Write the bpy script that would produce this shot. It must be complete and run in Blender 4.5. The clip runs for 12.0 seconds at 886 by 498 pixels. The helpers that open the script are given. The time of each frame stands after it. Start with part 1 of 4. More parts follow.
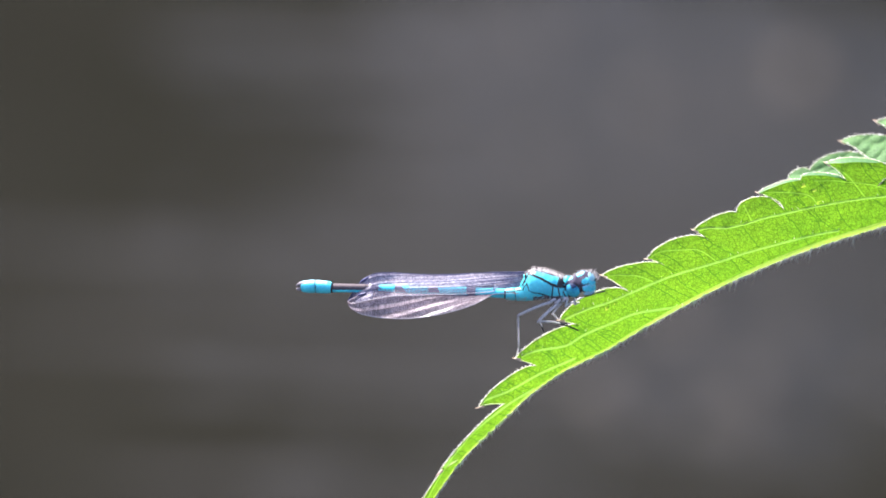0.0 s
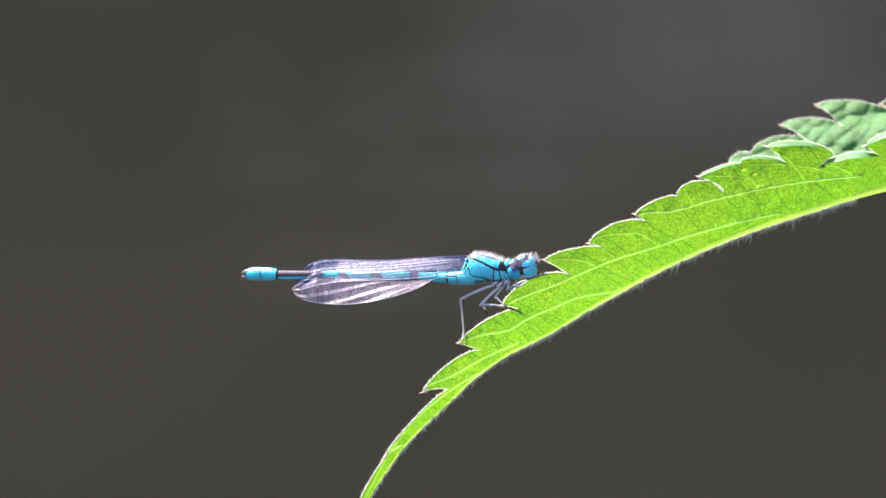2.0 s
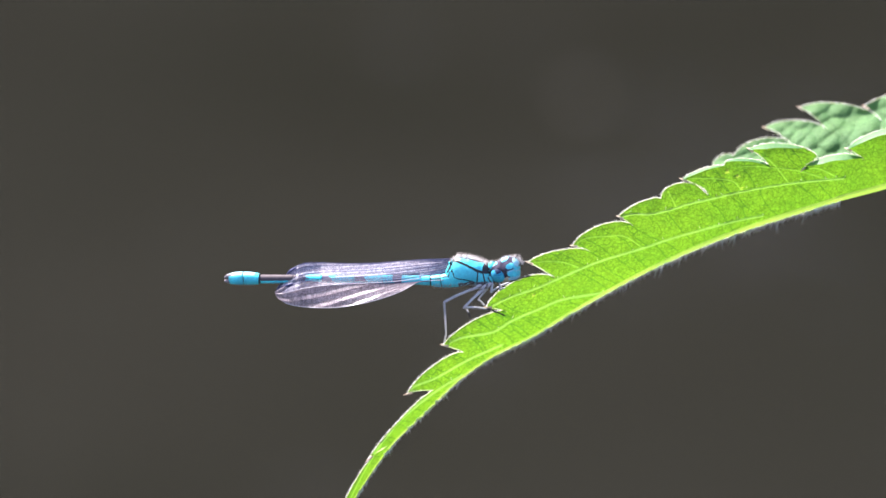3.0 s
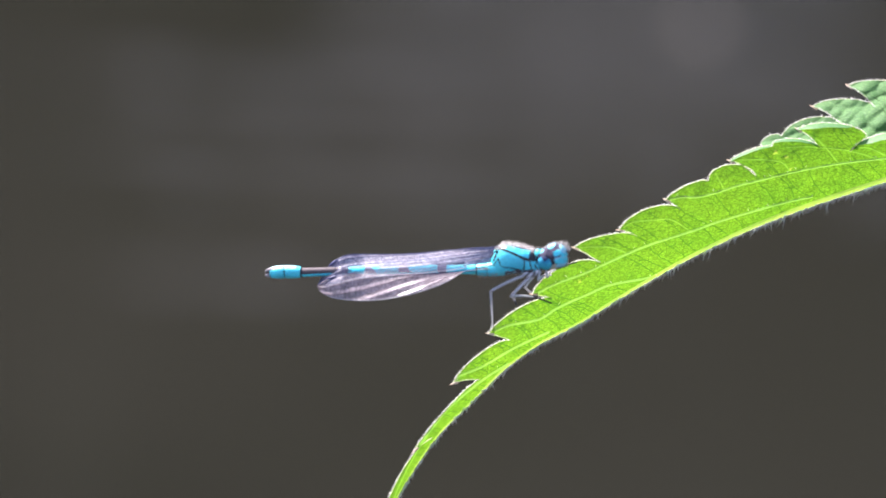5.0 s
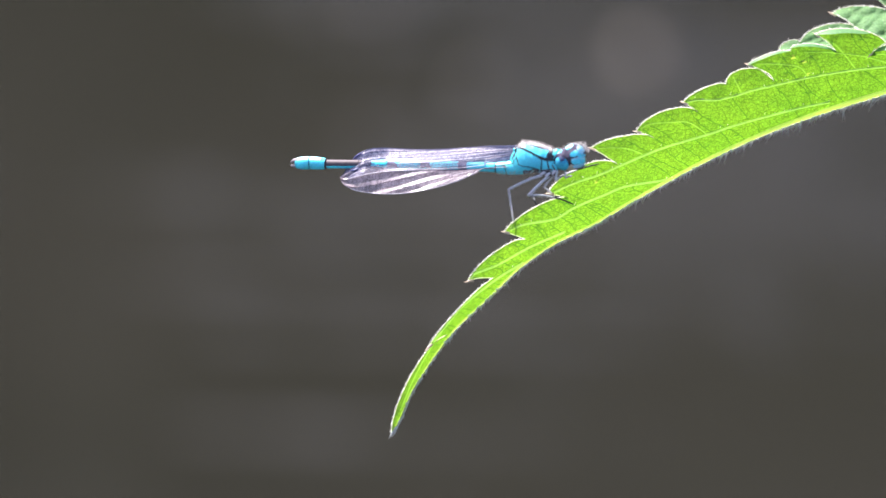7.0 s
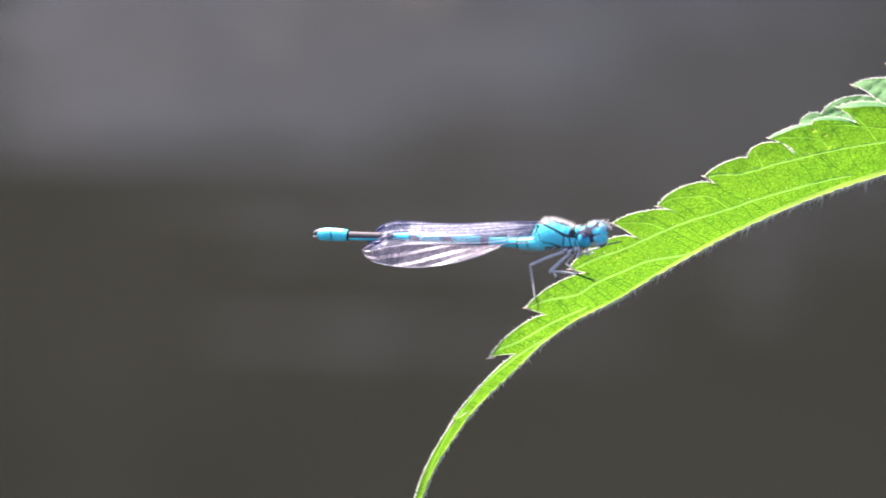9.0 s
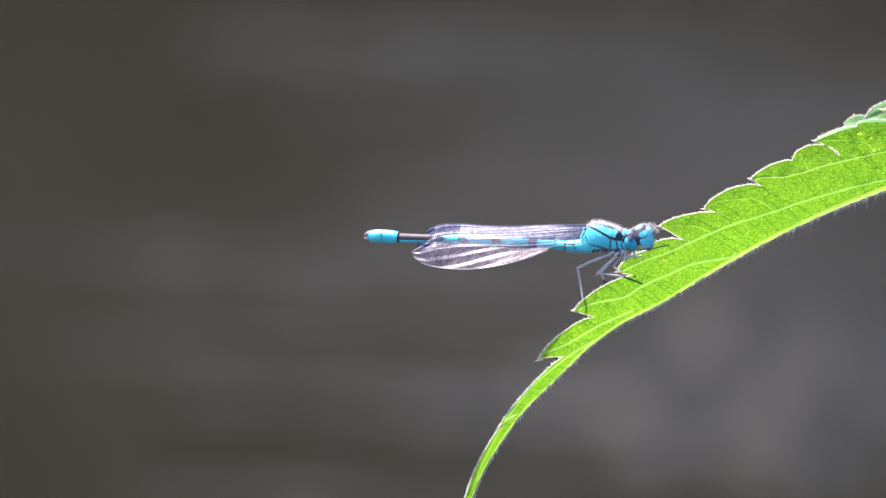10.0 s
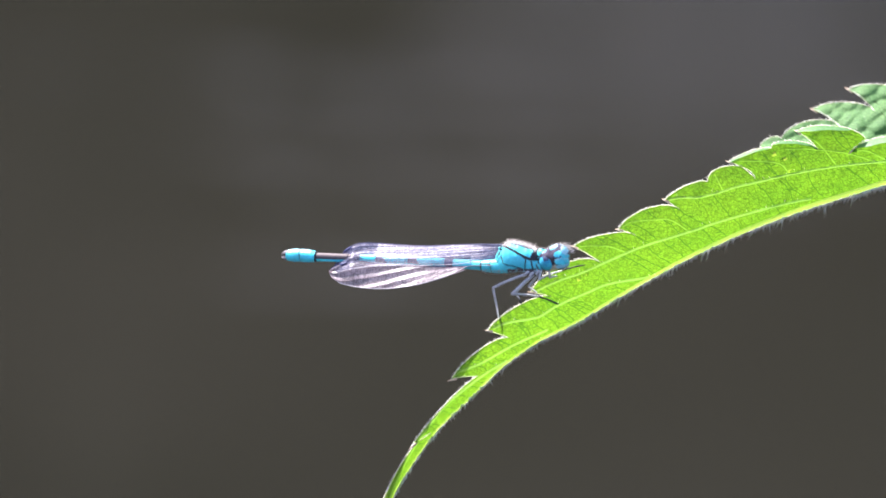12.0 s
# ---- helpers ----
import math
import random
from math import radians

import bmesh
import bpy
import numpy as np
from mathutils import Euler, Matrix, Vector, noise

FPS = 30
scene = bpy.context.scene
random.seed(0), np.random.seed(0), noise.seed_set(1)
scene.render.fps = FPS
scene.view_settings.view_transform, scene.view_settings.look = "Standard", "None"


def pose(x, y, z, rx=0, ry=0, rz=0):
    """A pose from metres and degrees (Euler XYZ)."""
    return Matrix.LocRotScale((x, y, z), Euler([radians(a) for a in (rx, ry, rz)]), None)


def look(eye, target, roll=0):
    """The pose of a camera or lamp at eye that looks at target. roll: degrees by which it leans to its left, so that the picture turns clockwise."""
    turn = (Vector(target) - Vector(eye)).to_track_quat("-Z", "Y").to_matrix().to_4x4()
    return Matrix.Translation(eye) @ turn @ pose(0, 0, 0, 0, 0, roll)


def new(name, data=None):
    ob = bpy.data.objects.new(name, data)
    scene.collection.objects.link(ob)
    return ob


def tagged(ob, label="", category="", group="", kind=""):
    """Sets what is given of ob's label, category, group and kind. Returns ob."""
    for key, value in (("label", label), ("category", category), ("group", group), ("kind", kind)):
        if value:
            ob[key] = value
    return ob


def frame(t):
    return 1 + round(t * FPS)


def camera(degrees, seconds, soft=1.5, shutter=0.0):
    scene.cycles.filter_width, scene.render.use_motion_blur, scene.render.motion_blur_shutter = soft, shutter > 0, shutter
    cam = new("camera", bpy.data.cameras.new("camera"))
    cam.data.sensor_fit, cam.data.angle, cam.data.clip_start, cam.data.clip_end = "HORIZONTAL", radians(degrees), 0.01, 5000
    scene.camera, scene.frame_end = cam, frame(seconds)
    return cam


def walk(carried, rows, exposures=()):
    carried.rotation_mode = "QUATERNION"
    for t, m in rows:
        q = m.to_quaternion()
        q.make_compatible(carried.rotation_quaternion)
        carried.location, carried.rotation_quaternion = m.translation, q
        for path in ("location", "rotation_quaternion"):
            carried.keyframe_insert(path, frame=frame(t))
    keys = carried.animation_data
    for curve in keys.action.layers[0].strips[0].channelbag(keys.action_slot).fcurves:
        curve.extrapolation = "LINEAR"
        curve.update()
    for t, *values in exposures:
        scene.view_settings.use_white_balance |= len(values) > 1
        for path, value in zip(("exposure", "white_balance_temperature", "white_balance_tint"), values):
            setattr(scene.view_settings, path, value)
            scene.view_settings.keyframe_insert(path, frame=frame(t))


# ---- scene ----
from mathutils.geometry import delaunay_2d_cdt

EYE = (0.0, -0.63213, 0.85008)
cam = camera(8, 12.0, soft=1.42, shutter=0.4)
# telephoto lens focused on the insect, small stop
cam.data.dof.use_dof = True
cam.data.dof.focus_distance = 0.672
cam.data.dof.aperture_fstop = 20.0
walk(cam, [
    (0, pose(*EYE, 70.212, 0, -0.069)),
    (0.5, pose(*EYE, 70.218, 0, -0.117)),
    (1, pose(*EYE, 70.218, 0, -0.169)),
    (1.5, pose(*EYE, 70.207, 0, -0.221)),
    (2, pose(*EYE, 70.186, 0, -0.27)),
    (2.5, pose(*EYE, 70.161, 0, -0.31)),
    (3, pose(*EYE, 70.138, 0, -0.328)),
    (3.5, pose(*EYE, 70.11, 0, -0.312)),
    (4, pose(*EYE, 70.062, 0, -0.246)),
    (4.5, pose(*EYE, 69.978, 0, -0.13)),
    (5, pose(*EYE, 69.855, 0, 0.015)),
    (5.5, pose(*EYE, 69.709, 0, 0.15)),
    (6, pose(*EYE, 69.57, 0, 0.233)),
    (6.5, pose(*EYE, 69.466, 0, 0.248)),
    (7, pose(*EYE, 69.415, 0, 0.211)),
    (7.5, pose(*EYE, 69.42, 0, 0.163)),
    (8, pose(*EYE, 69.471, 0, 0.153)),
    (8.5, pose(*EYE, 69.555, 0, 0.207)),
    (9, pose(*EYE, 69.652, 0, 0.314)),
    (9.5, pose(*EYE, 69.747, 0, 0.427)),
    (10, pose(*EYE, 69.828, 0, 0.498)),
    (10.5, pose(*EYE, 69.89, 0, 0.505)),
    (11, pose(*EYE, 69.934, 0, 0.46)),
    (11.5, pose(*EYE, 69.963, 0, 0.39)),
    (12, pose(*EYE, 69.98, 0, 0.317)),
], exposures=[
    (0.0, 1.30, 6450, 18), (4.5, 1.29, 6450, 18), (5.0, 1.24, 6450, 18), (5.5, 1.29, 6450, 18), (6.5, 1.36, 6450, 18), (8.5, 1.44, 6450, 18), (9.0, 1.36, 6450, 18),
    (9.5, 1.26, 6450, 18), (10.0, 1.31, 6450, 18), (11.0, 1.36, 6450, 18), (11.5, 1.40, 6450, 18), (12.0, 1.35, 6450, 18)])

# ---- light ----
SUN_TO = Vector((-0.40, 0.46, 0.79)).normalized()
world = bpy.data.worlds.new("sky")
scene.world = world
world.use_nodes = True
wn = world.node_tree
sky = wn.nodes.new("ShaderNodeTexSky")
sky.sky_type = "NISHITA"
sky.sun_disc = False
sky.sun_elevation = math.asin(SUN_TO.z)
sky.sun_rotation = math.atan2(SUN_TO.x, SUN_TO.y)
sky.air_density, sky.dust_density, sky.ozone_density = 1.0, 3.2, 1.3
wn.links.new(sky.outputs[0], wn.nodes["Background"].inputs[0])
wn.nodes["Background"].inputs[1].default_value = 0.123
sun = new("sun", bpy.data.lights.new("sun", "SUN"))
sun.data.energy, sun.data.angle, sun.data.color = 5.0, radians(0.53), (1.0, 0.96, 0.9)
sun.matrix_world = look((0, 0, 5), Vector((0, 0, 5)) - SUN_TO)


# ---- materials ----
def nodes_of(name):
    m = bpy.data.materials.new(name)
    m.use_nodes = True
    nt = m.node_tree
    nt.nodes.clear()
    out = nt.nodes.new("ShaderNodeOutputMaterial")
    return m, nt, out


def node(nt, kind, **given):
    n = nt.nodes.new(kind)
    for key, value in given.items():
        spot = n.inputs[key.replace("_", " ")]
        if hasattr(value, "links") and hasattr(value, "node"):
            nt.links.new(value, spot)
        else:
            spot.default_value = value
    return n


def tex(nt, kind, scale, **given):
    where = nt.nodes.new("ShaderNodeTexCoord")
    n = node(nt, kind, Scale=scale, **given)
    nt.links.new(where.outputs["Object"], n.inputs["Vector"])
    return n


def ramp(nt, fac, *stops):
    n = nt.nodes.new("ShaderNodeValToRGB")
    while len(n.color_ramp.elements) < len(stops):
        n.color_ramp.elements.new(0.5)
    for e, (at, c) in zip(n.color_ramp.elements, stops):
        e.position, e.color = at, (*c, 1)
    nt.links.new(fac, n.inputs[0])
    return n.outputs[0]


def blend(nt, fac, a, b, how="MIX"):
    n = nt.nodes.new("ShaderNodeMix")
    n.data_type, n.blend_type = "RGBA", how
    for spot, value in ((n.inputs[0], fac), (n.inputs[6], a), (n.inputs[7], b)):
        if hasattr(value, "links") and hasattr(value, "node"):
            nt.links.new(value, spot)
        elif isinstance(value, tuple):
            spot.default_value = (*value, 1)
        else:
            spot.default_value = value
    return n.outputs[2]


def bump(nt, height, strength, distance):
    n = node(nt, "ShaderNodeBump", Strength=strength, Distance=distance)
    nt.links.new(height, n.inputs["Height"])
    return n.outputs[0]


def plain(name, colour, rough=0.5, spec=0.5, grain=4000.0, vary=0.3, metal=0.0, relief=0.15, coat=0.0, deep=0.0):
    """Colour with two scales of mottling and a fine relief."""
    m, nt, out = nodes_of(name)
    a = tex(nt, "ShaderNodeTexNoise", grain, Detail=4.0)
    b = tex(nt, "ShaderNodeTexNoise", grain * 0.15, Detail=2.0)
    dark = tuple(c * (1 - vary) for c in colour)
    lite = tuple(min(1.0, c * (1 + vary * 0.6)) for c in colour)
    c1 = ramp(nt, a.outputs[0], (0.3, dark), (0.7, lite))
    c2 = ramp(nt, b.outputs[0], (0.3, dark), (0.7, lite))
    p = node(nt, "ShaderNodeBsdfPrincipled", Base_Color=blend(nt, 0.5, c1, c2), Roughness=rough, Metallic=metal)
    p.inputs["Specular IOR Level"].default_value = spec
    p.inputs["Coat Weight"].default_value = coat
    p.inputs["Subsurface Weight"].default_value = deep
    p.inputs["Subsurface Radius"].default_value = (1.0, 1.0, 1.0)
    p.inputs["Subsurface Scale"].default_value = 0.0008
    nt.links.new(bump(nt, a.outputs[0], relief, 0.00003), p.inputs["Normal"])
    nt.links.new(p.outputs[0], out.inputs[0])
    return m


def leaf_material(name, top, through_colour, share, net_dark, relief, gloss, rough, cell=1700.0):
    """Thin living leaf: reflects, lets light through, quilted by a net of small veins at two scales."""
    m, nt, out = nodes_of(name)
    big = tex(nt, "ShaderNodeTexNoise", 260.0, Detail=3.0)
    fine = tex(nt, "ShaderNodeTexNoise", 4200.0, Detail=3.0)
    warp = tex(nt, "ShaderNodeTexNoise", 900.0, Detail=1.0)
    where = nt.nodes.new("ShaderNodeTexCoord")
    bent = nt.nodes.new("ShaderNodeVectorMath")
    bent.operation = "MULTIPLY_ADD"
    nt.links.new(warp.outputs["Color"], bent.inputs[0])
    bent.inputs[1].default_value = (0.0007, 0.0007, 0.0007)
    nt.links.new(where.outputs["Object"], bent.inputs[2])

    def net(scale, feature):
        n = node(nt, "ShaderNodeTexVoronoi", Scale=scale)
        n.feature = feature
        nt.links.new(bent.outputs[0], n.inputs["Vector"])
        return n

    small = ramp(nt, net(cell * 2.3, "DISTANCE_TO_EDGE").outputs["Distance"], (0.02, (0, 0, 0)), (0.16, (1, 1, 1)))
    large = ramp(nt, net(cell, "DISTANCE_TO_EDGE").outputs["Distance"], (0.0, (0, 0, 0)), (0.11, (1, 1, 1)))
    cells = net(cell * 2.3, "F1")

    def tint(c):
        lo, hi = (c[0] * 0.72, c[1] * 0.82, c[2] * 0.85), (c[0] * 1.34, c[1] * 1.15, c[2])
        base = blend(nt, 0.5, ramp(nt, big.outputs[0], (0.35, lo), (0.65, hi)), ramp(nt, fine.outputs[0], (0.35, lo), (0.65, hi)))
        base = blend(nt, 0.30, base, ramp(nt, cells.outputs["Color"], (0.2, tuple(v * 0.7 for v in c)), (0.8, tuple(min(1, v * 1.35) for v in c))))
        base = blend(nt, small, blend(nt, 0.45, tuple(v * net_dark for v in c), base), base)
        return blend(nt, large, blend(nt, 0.5, tuple(v * net_dark * 0.9 for v in c), base), base)

    height = node(nt, "ShaderNodeMath")
    height.operation = "MULTIPLY_ADD"
    nt.links.new(large, height.inputs[0])
    height.inputs[1].default_value = 0.6
    nt.links.new(small, height.inputs[2])
    n = bump(nt, height.outputs[0], relief, 0.00006)
    d = node(nt, "ShaderNodeBsdfDiffuse", Color=tint(top), Normal=n)
    t = node(nt, "ShaderNodeBsdfTranslucent", Color=tint(through_colour), Normal=n)
    g = node(nt, "ShaderNodeBsdfGlossy", Color=(1, 1, 1, 1), Roughness=rough, Normal=n)
    a = node(nt, "ShaderNodeMixShader", Fac=share)
    nt.links.new(d.outputs[0], a.inputs[1])
    nt.links.new(t.outputs[0], a.inputs[2])
    b = node(nt, "ShaderNodeMixShader", Fac=gloss)
    nt.links.new(a.outputs[0], b.inputs[1])
    nt.links.new(g.outputs[0], b.inputs[2])
    nt.links.new(b.outputs[0], out.inputs[0])
    return m


def wing_material(name, colour, clear, rough):
    """Film of a wing: partly see-through, partly a pale sheen."""
    m, nt, out = nodes_of(name)
    a = tex(nt, "ShaderNodeTexNoise", 2600.0, Detail=3.0)
    b = tex(nt, "ShaderNodeTexNoise", 9000.0, Detail=2.0)
    c = blend(nt, 0.5, *(ramp(nt, x.outputs[0], (0.38, tuple(v * 0.3 for v in colour)), (0.62, tuple(min(1, v * 1.4) for v in colour))) for x in (a, b)))
    t = node(nt, "ShaderNodeBsdfTransparent", Color=(0.96, 0.96, 0.98, 1))
    d = node(nt, "ShaderNodeBsdfDiffuse", Color=c)
    s = node(nt, "ShaderNodeBsdfTranslucent", Color=c)
    g = node(nt, "ShaderNodeBsdfGlossy", Color=(0.95, 0.93, 1.0, 1), Roughness=rough)
    x = node(nt, "ShaderNodeMixShader", Fac=0.5)
    nt.links.new(d.outputs[0], x.inputs[1])
    nt.links.new(s.outputs[0], x.inputs[2])
    y = node(nt, "ShaderNodeMixShader", Fac=0.07)
    nt.links.new(x.outputs[0], y.inputs[1])
    nt.links.new(g.outputs[0], y.inputs[2])
    z = node(nt, "ShaderNodeMixShader", Fac=clear)
    nt.links.new(y.outputs[0], z.inputs[1])
    nt.links.new(t.outputs[0], z.inputs[2])
    nt.links.new(z.outputs[0], out.inputs[0])
    return m


def water_material():
    m, nt, out = nodes_of("pond_water")
    a = tex(nt, "ShaderNodeTexNoise", 2.2, Detail=2.0)
    b = tex(nt, "ShaderNodeTexNoise", 22.0, Detail=2.0)
    c = ramp(nt, a.outputs[0], (0.35, (0.0121, 0.0122, 0.0093)), (0.65, (0.0168, 0.0166, 0.0134)))
    p = node(nt, "ShaderNodeBsdfPrincipled", Base_Color=c, Roughness=0.08, IOR=1.33)
    nt.links.new(bump(nt, b.outputs[0], 0.12, 0.004), p.inputs["Normal"])
    nt.links.new(p.outputs[0], out.inputs[0])
    return m


WATER = water_material()
LEAF_UNDER = leaf_material("leaf_underside", (0.068, 0.205, 0.022), (0.150, 0.362, 0.018), 0.68, 0.33, 0.5, 0.022, 0.45)
CURL = leaf_material("leaf_downy_margin", (0.115, 0.27, 0.105), (0.17, 0.40, 0.10), 0.25, 0.9, 0.2, 0.03, 0.5)
LEAF_UPPER = leaf_material("leaf_upper_side", (0.135, 0.305, 0.115), (0.15, 0.36, 0.07), 0.25, 0.60, 0.35, 0.012, 0.5)
RIB = leaf_material("leaf_rib", (0.235, 0.40, 0.07), (0.255, 0.43, 0.06), 0.68, 0.9, 0.2, 0.05, 0.4)
SIDE_VEIN = leaf_material("leaf_side_vein", (0.17, 0.365, 0.06), (0.200, 0.425, 0.060), 0.68, 0.9, 0.2, 0.04, 0.4)
TOOTH_VEIN = leaf_material("leaf_tooth_vein", (0.15, 0.36, 0.04), (0.19, 0.43, 0.035), 0.68, 0.9, 0.3, 0.04, 0.4)
LINE = leaf_material("leaf_cross_vein", (0.028, 0.105, 0.012), (0.050, 0.165, 0.010), 0.68, 0.95, 0.2, 0.03, 0.4)
GALL = leaf_material("leaf_gall", (0.24, 0.40, 0.05), (0.33, 0.50, 0.05), 0.68, 0.9, 0.3, 0.04, 0.4)
RIM = plain("leaf_rim", (0.34, 0.48, 0.13), 0.6, 0.15, 5000, 0.15, deep=0.9)
HAIR = plain("plant_hair", (0.93, 0.93, 0.84), 0.4, 0.5, 5000, 0.1, deep=0.3)
TIP = plain("tooth_tip", (0.80, 0.60, 0.44), 0.5, 0.4, 5000, 0.2)
STEM = plain("stem_green", (0.16, 0.26, 0.07), 0.5, 0.4, 600, 0.35)
BLUE = plain("insect_blue", (0.10, 0.76, 0.97), 0.42, 0.5, 5000, 0.28, relief=0.1, deep=0.6)
PALE = plain("insect_pale_blue", (0.38, 0.76, 0.93), 0.35, 0.5, 6000, 0.2, deep=0.6)
BLACK = plain("insect_black", (0.022, 0.020, 0.028), 0.3, 0.5, 6000, 0.3)
BROWN = plain("insect_brown", (0.11, 0.085, 0.10), 0.55, 0.4, 6000, 0.3)
MARK = plain("insect_joint_mark", (0.17, 0.165, 0.24), 0.45, 0.4, 6000, 0.3)
CLASPER = plain("insect_clasper", (0.33, 0.30, 0.34), 0.45, 0.4, 4000, 0.6)
GREY = plain("insect_leg_grey", (0.66, 0.64, 0.72), 0.3, 0.6, 6000, 0.3, deep=0.4)
EYE_BLUE = plain("insect_eye_blue", (0.07, 0.56, 0.72), 0.6, 0.15, 7000, 0.35, coat=0.0)
EYE_DEEP = plain("insect_eye_deep_blue", (0.04, 0.36, 0.58), 0.6, 0.15, 7000, 0.35)
EYE_DARK = plain("insect_eye_dark", (0.02, 0.04, 0.11), 0.6, 0.15, 7000, 0.35, coat=0.0)
HEAD_DARK = plain("insect_head_dark", (0.085, 0.075, 0.125), 0.65, 0.2, 6000, 0.5)
FUZZ = plain("insect_hair", (0.52, 0.48, 0.49), 0.4, 0.5, 6000, 0.2)
JAW = plain("insect_jaw", (0.62, 0.55, 0.42), 0.5, 0.4, 6000, 0.25, deep=0.4)
FILM_SMOKY = wing_material("wing_film_smoky", (0.66, 0.54, 0.62), 0.26, 0.3)
FILM_LILAC = wing_material("wing_film_lilac", (0.62, 0.60, 0.92), 0.34, 0.4)
FILM_CLEAR = wing_material("wing_film_clear", (0.75, 0.72, 0.95), 0.87, 0.3)
# film colour for glints painted along the pleats
FILM_GLINT = wing_material("wing_film_glint", (0.55, 0.50, 0.60), 0.30, 0.3)
VEIN = plain("wing_vein", (0.055, 0.058, 0.16), 0.35, 0.5, 6000, 0.3)
MAUVE_VEIN = plain("hind_wing_vein", (0.22, 0.17, 0.20), 0.4, 0.4, 6000, 0.3)
PALE_VEIN = plain("wing_edge_vein", (0.55, 0.52, 0.60), 0.35, 0.5, 6000, 0.3)
LEAVES_FAR = plain("woods_leaves", (0.035, 0.045, 0.018), 0.7, 0.2, 0.8, 0.5, relief=0.0)

# ---- building helpers ----
U = 6e-5  # modelling unit of the insect and the leaf: 0.06 mm


def part(name, bm, material, parent, label="", smooth=True):
    me = bpy.data.meshes.new(name)
    bm.to_mesh(me)
    bm.free()
    for m in material if isinstance(material, (list, tuple)) else [material]:
        me.materials.append(m)
    if smooth:
        me.polygons.foreach_set("use_smooth", [True] * len(me.polygons))
    ob = new(name, me)
    ob.parent = parent
    if label:
        ob["label"] = label
    return ob


def spline(points, steps):
    """Catmull-Rom curve through the points."""
    p = [np.array(q, float) for q in points]
    p = [2 * p[0] - p[1]] + p + [2 * p[-1] - p[-2]]
    made = []
    for i in range(1, len(p) - 2):
        for k in range(steps):
            t = k / steps
            a, b, c, d = p[i - 1], p[i], p[i + 1], p[i + 2]
            made.append(0.5 * (2 * b + (c - a) * t + (2 * a - 5 * b + 4 * c - d) * t * t + (3 * b - a - 3 * c + d) * t ** 3))
    made.append(p[-2])
    return np.array(made)


def tube(bm, path, radii, sides=8, flat=1.0, paint=None, caps=True):
    """A round body along a path; flat squeezes it sideways; paint(i, angle) picks the material slot."""
    path = [Vector(p) for p in path]
    rings = []
    side = None
    for i, p in enumerate(path):
        ahead = (path[min(i + 1, len(path) - 1)] - path[max(i - 1, 0)]).normalized()
        if side is None:
            side = ahead.cross(Vector((0, 0, 1)))
            if side.length < 0.1:
                side = ahead.cross(Vector((0, 1, 0)))
        side = (side - ahead * side.dot(ahead)).normalized()
        other = ahead.cross(side)
        r = radii[i] if hasattr(radii, "__len__") else radii
        rings.append([bm.verts.new(p + side * (r * math.cos(2 * math.pi * k / sides)) + other * (r * flat * math.sin(2 * math.pi * k / sides))) for k in range(sides)])
    for i in range(len(rings) - 1):
        for k in range(sides):
            f = bm.faces.new((rings[i][k], rings[i][(k + 1) % sides], rings[i + 1][(k + 1) % sides], rings[i + 1][k]))
            if paint:
                f.material_index = paint(i, 2 * math.pi * (k + 0.5) / sides)
    if caps:
        for ring in (rings[0], rings[-1]):
            f = bm.faces.new(ring)
            if paint:
                f.material_index = paint(0 if ring is rings[0] else len(rings) - 2, 1.5)
    return bm


def hair(bm, root, tip, r):
    """A stiff hair: a slender five-sided cone."""
    root, tip = Vector(root), Vector(tip)
    way = (tip - root).normalized()
    a = way.cross(Vector((0.3, 0.5, 0.8))).normalized()
    b = way.cross(a)
    base = [bm.verts.new(root + (a * math.cos(q) + b * math.sin(q)) * r) for q in (0, 1.257, 2.513, 3.770, 5.027)]
    top = bm.verts.new(tip)
    for k in range(5):
        bm.faces.new((base[k], base[(k + 1) % 5], top))


def within(outline, points):
    """Which of the points lie inside the closed outline."""
    o, p = np.array(outline, float), np.array(points, float)
    inside = np.zeros(len(p), bool)
    for a, c in zip(np.roll(o, 1, axis=0), o):
        cross = (a[1] > p[:, 1]) != (c[1] > p[:, 1])
        with np.errstate(divide="ignore", invalid="ignore"):
            at = (c[0] - a[0]) * (p[:, 1] - a[1]) / (c[1] - a[1]) + a[0]
        inside ^= cross & (p[:, 0] < at)
    return inside


def away(points, line):
    """Distance of each point from a polyline."""
    p, best = np.array(points, float), None
    for a, c in zip(line[:-1], line[1:]):
        d = c - a
        t = np.clip(((p - a) @ d) / max(1e-9, d @ d), 0, 1)
        gap = np.linalg.norm(p - a - t[:, None] * d, axis=1)
        best = gap if best is None else np.minimum(best, gap)
    return best


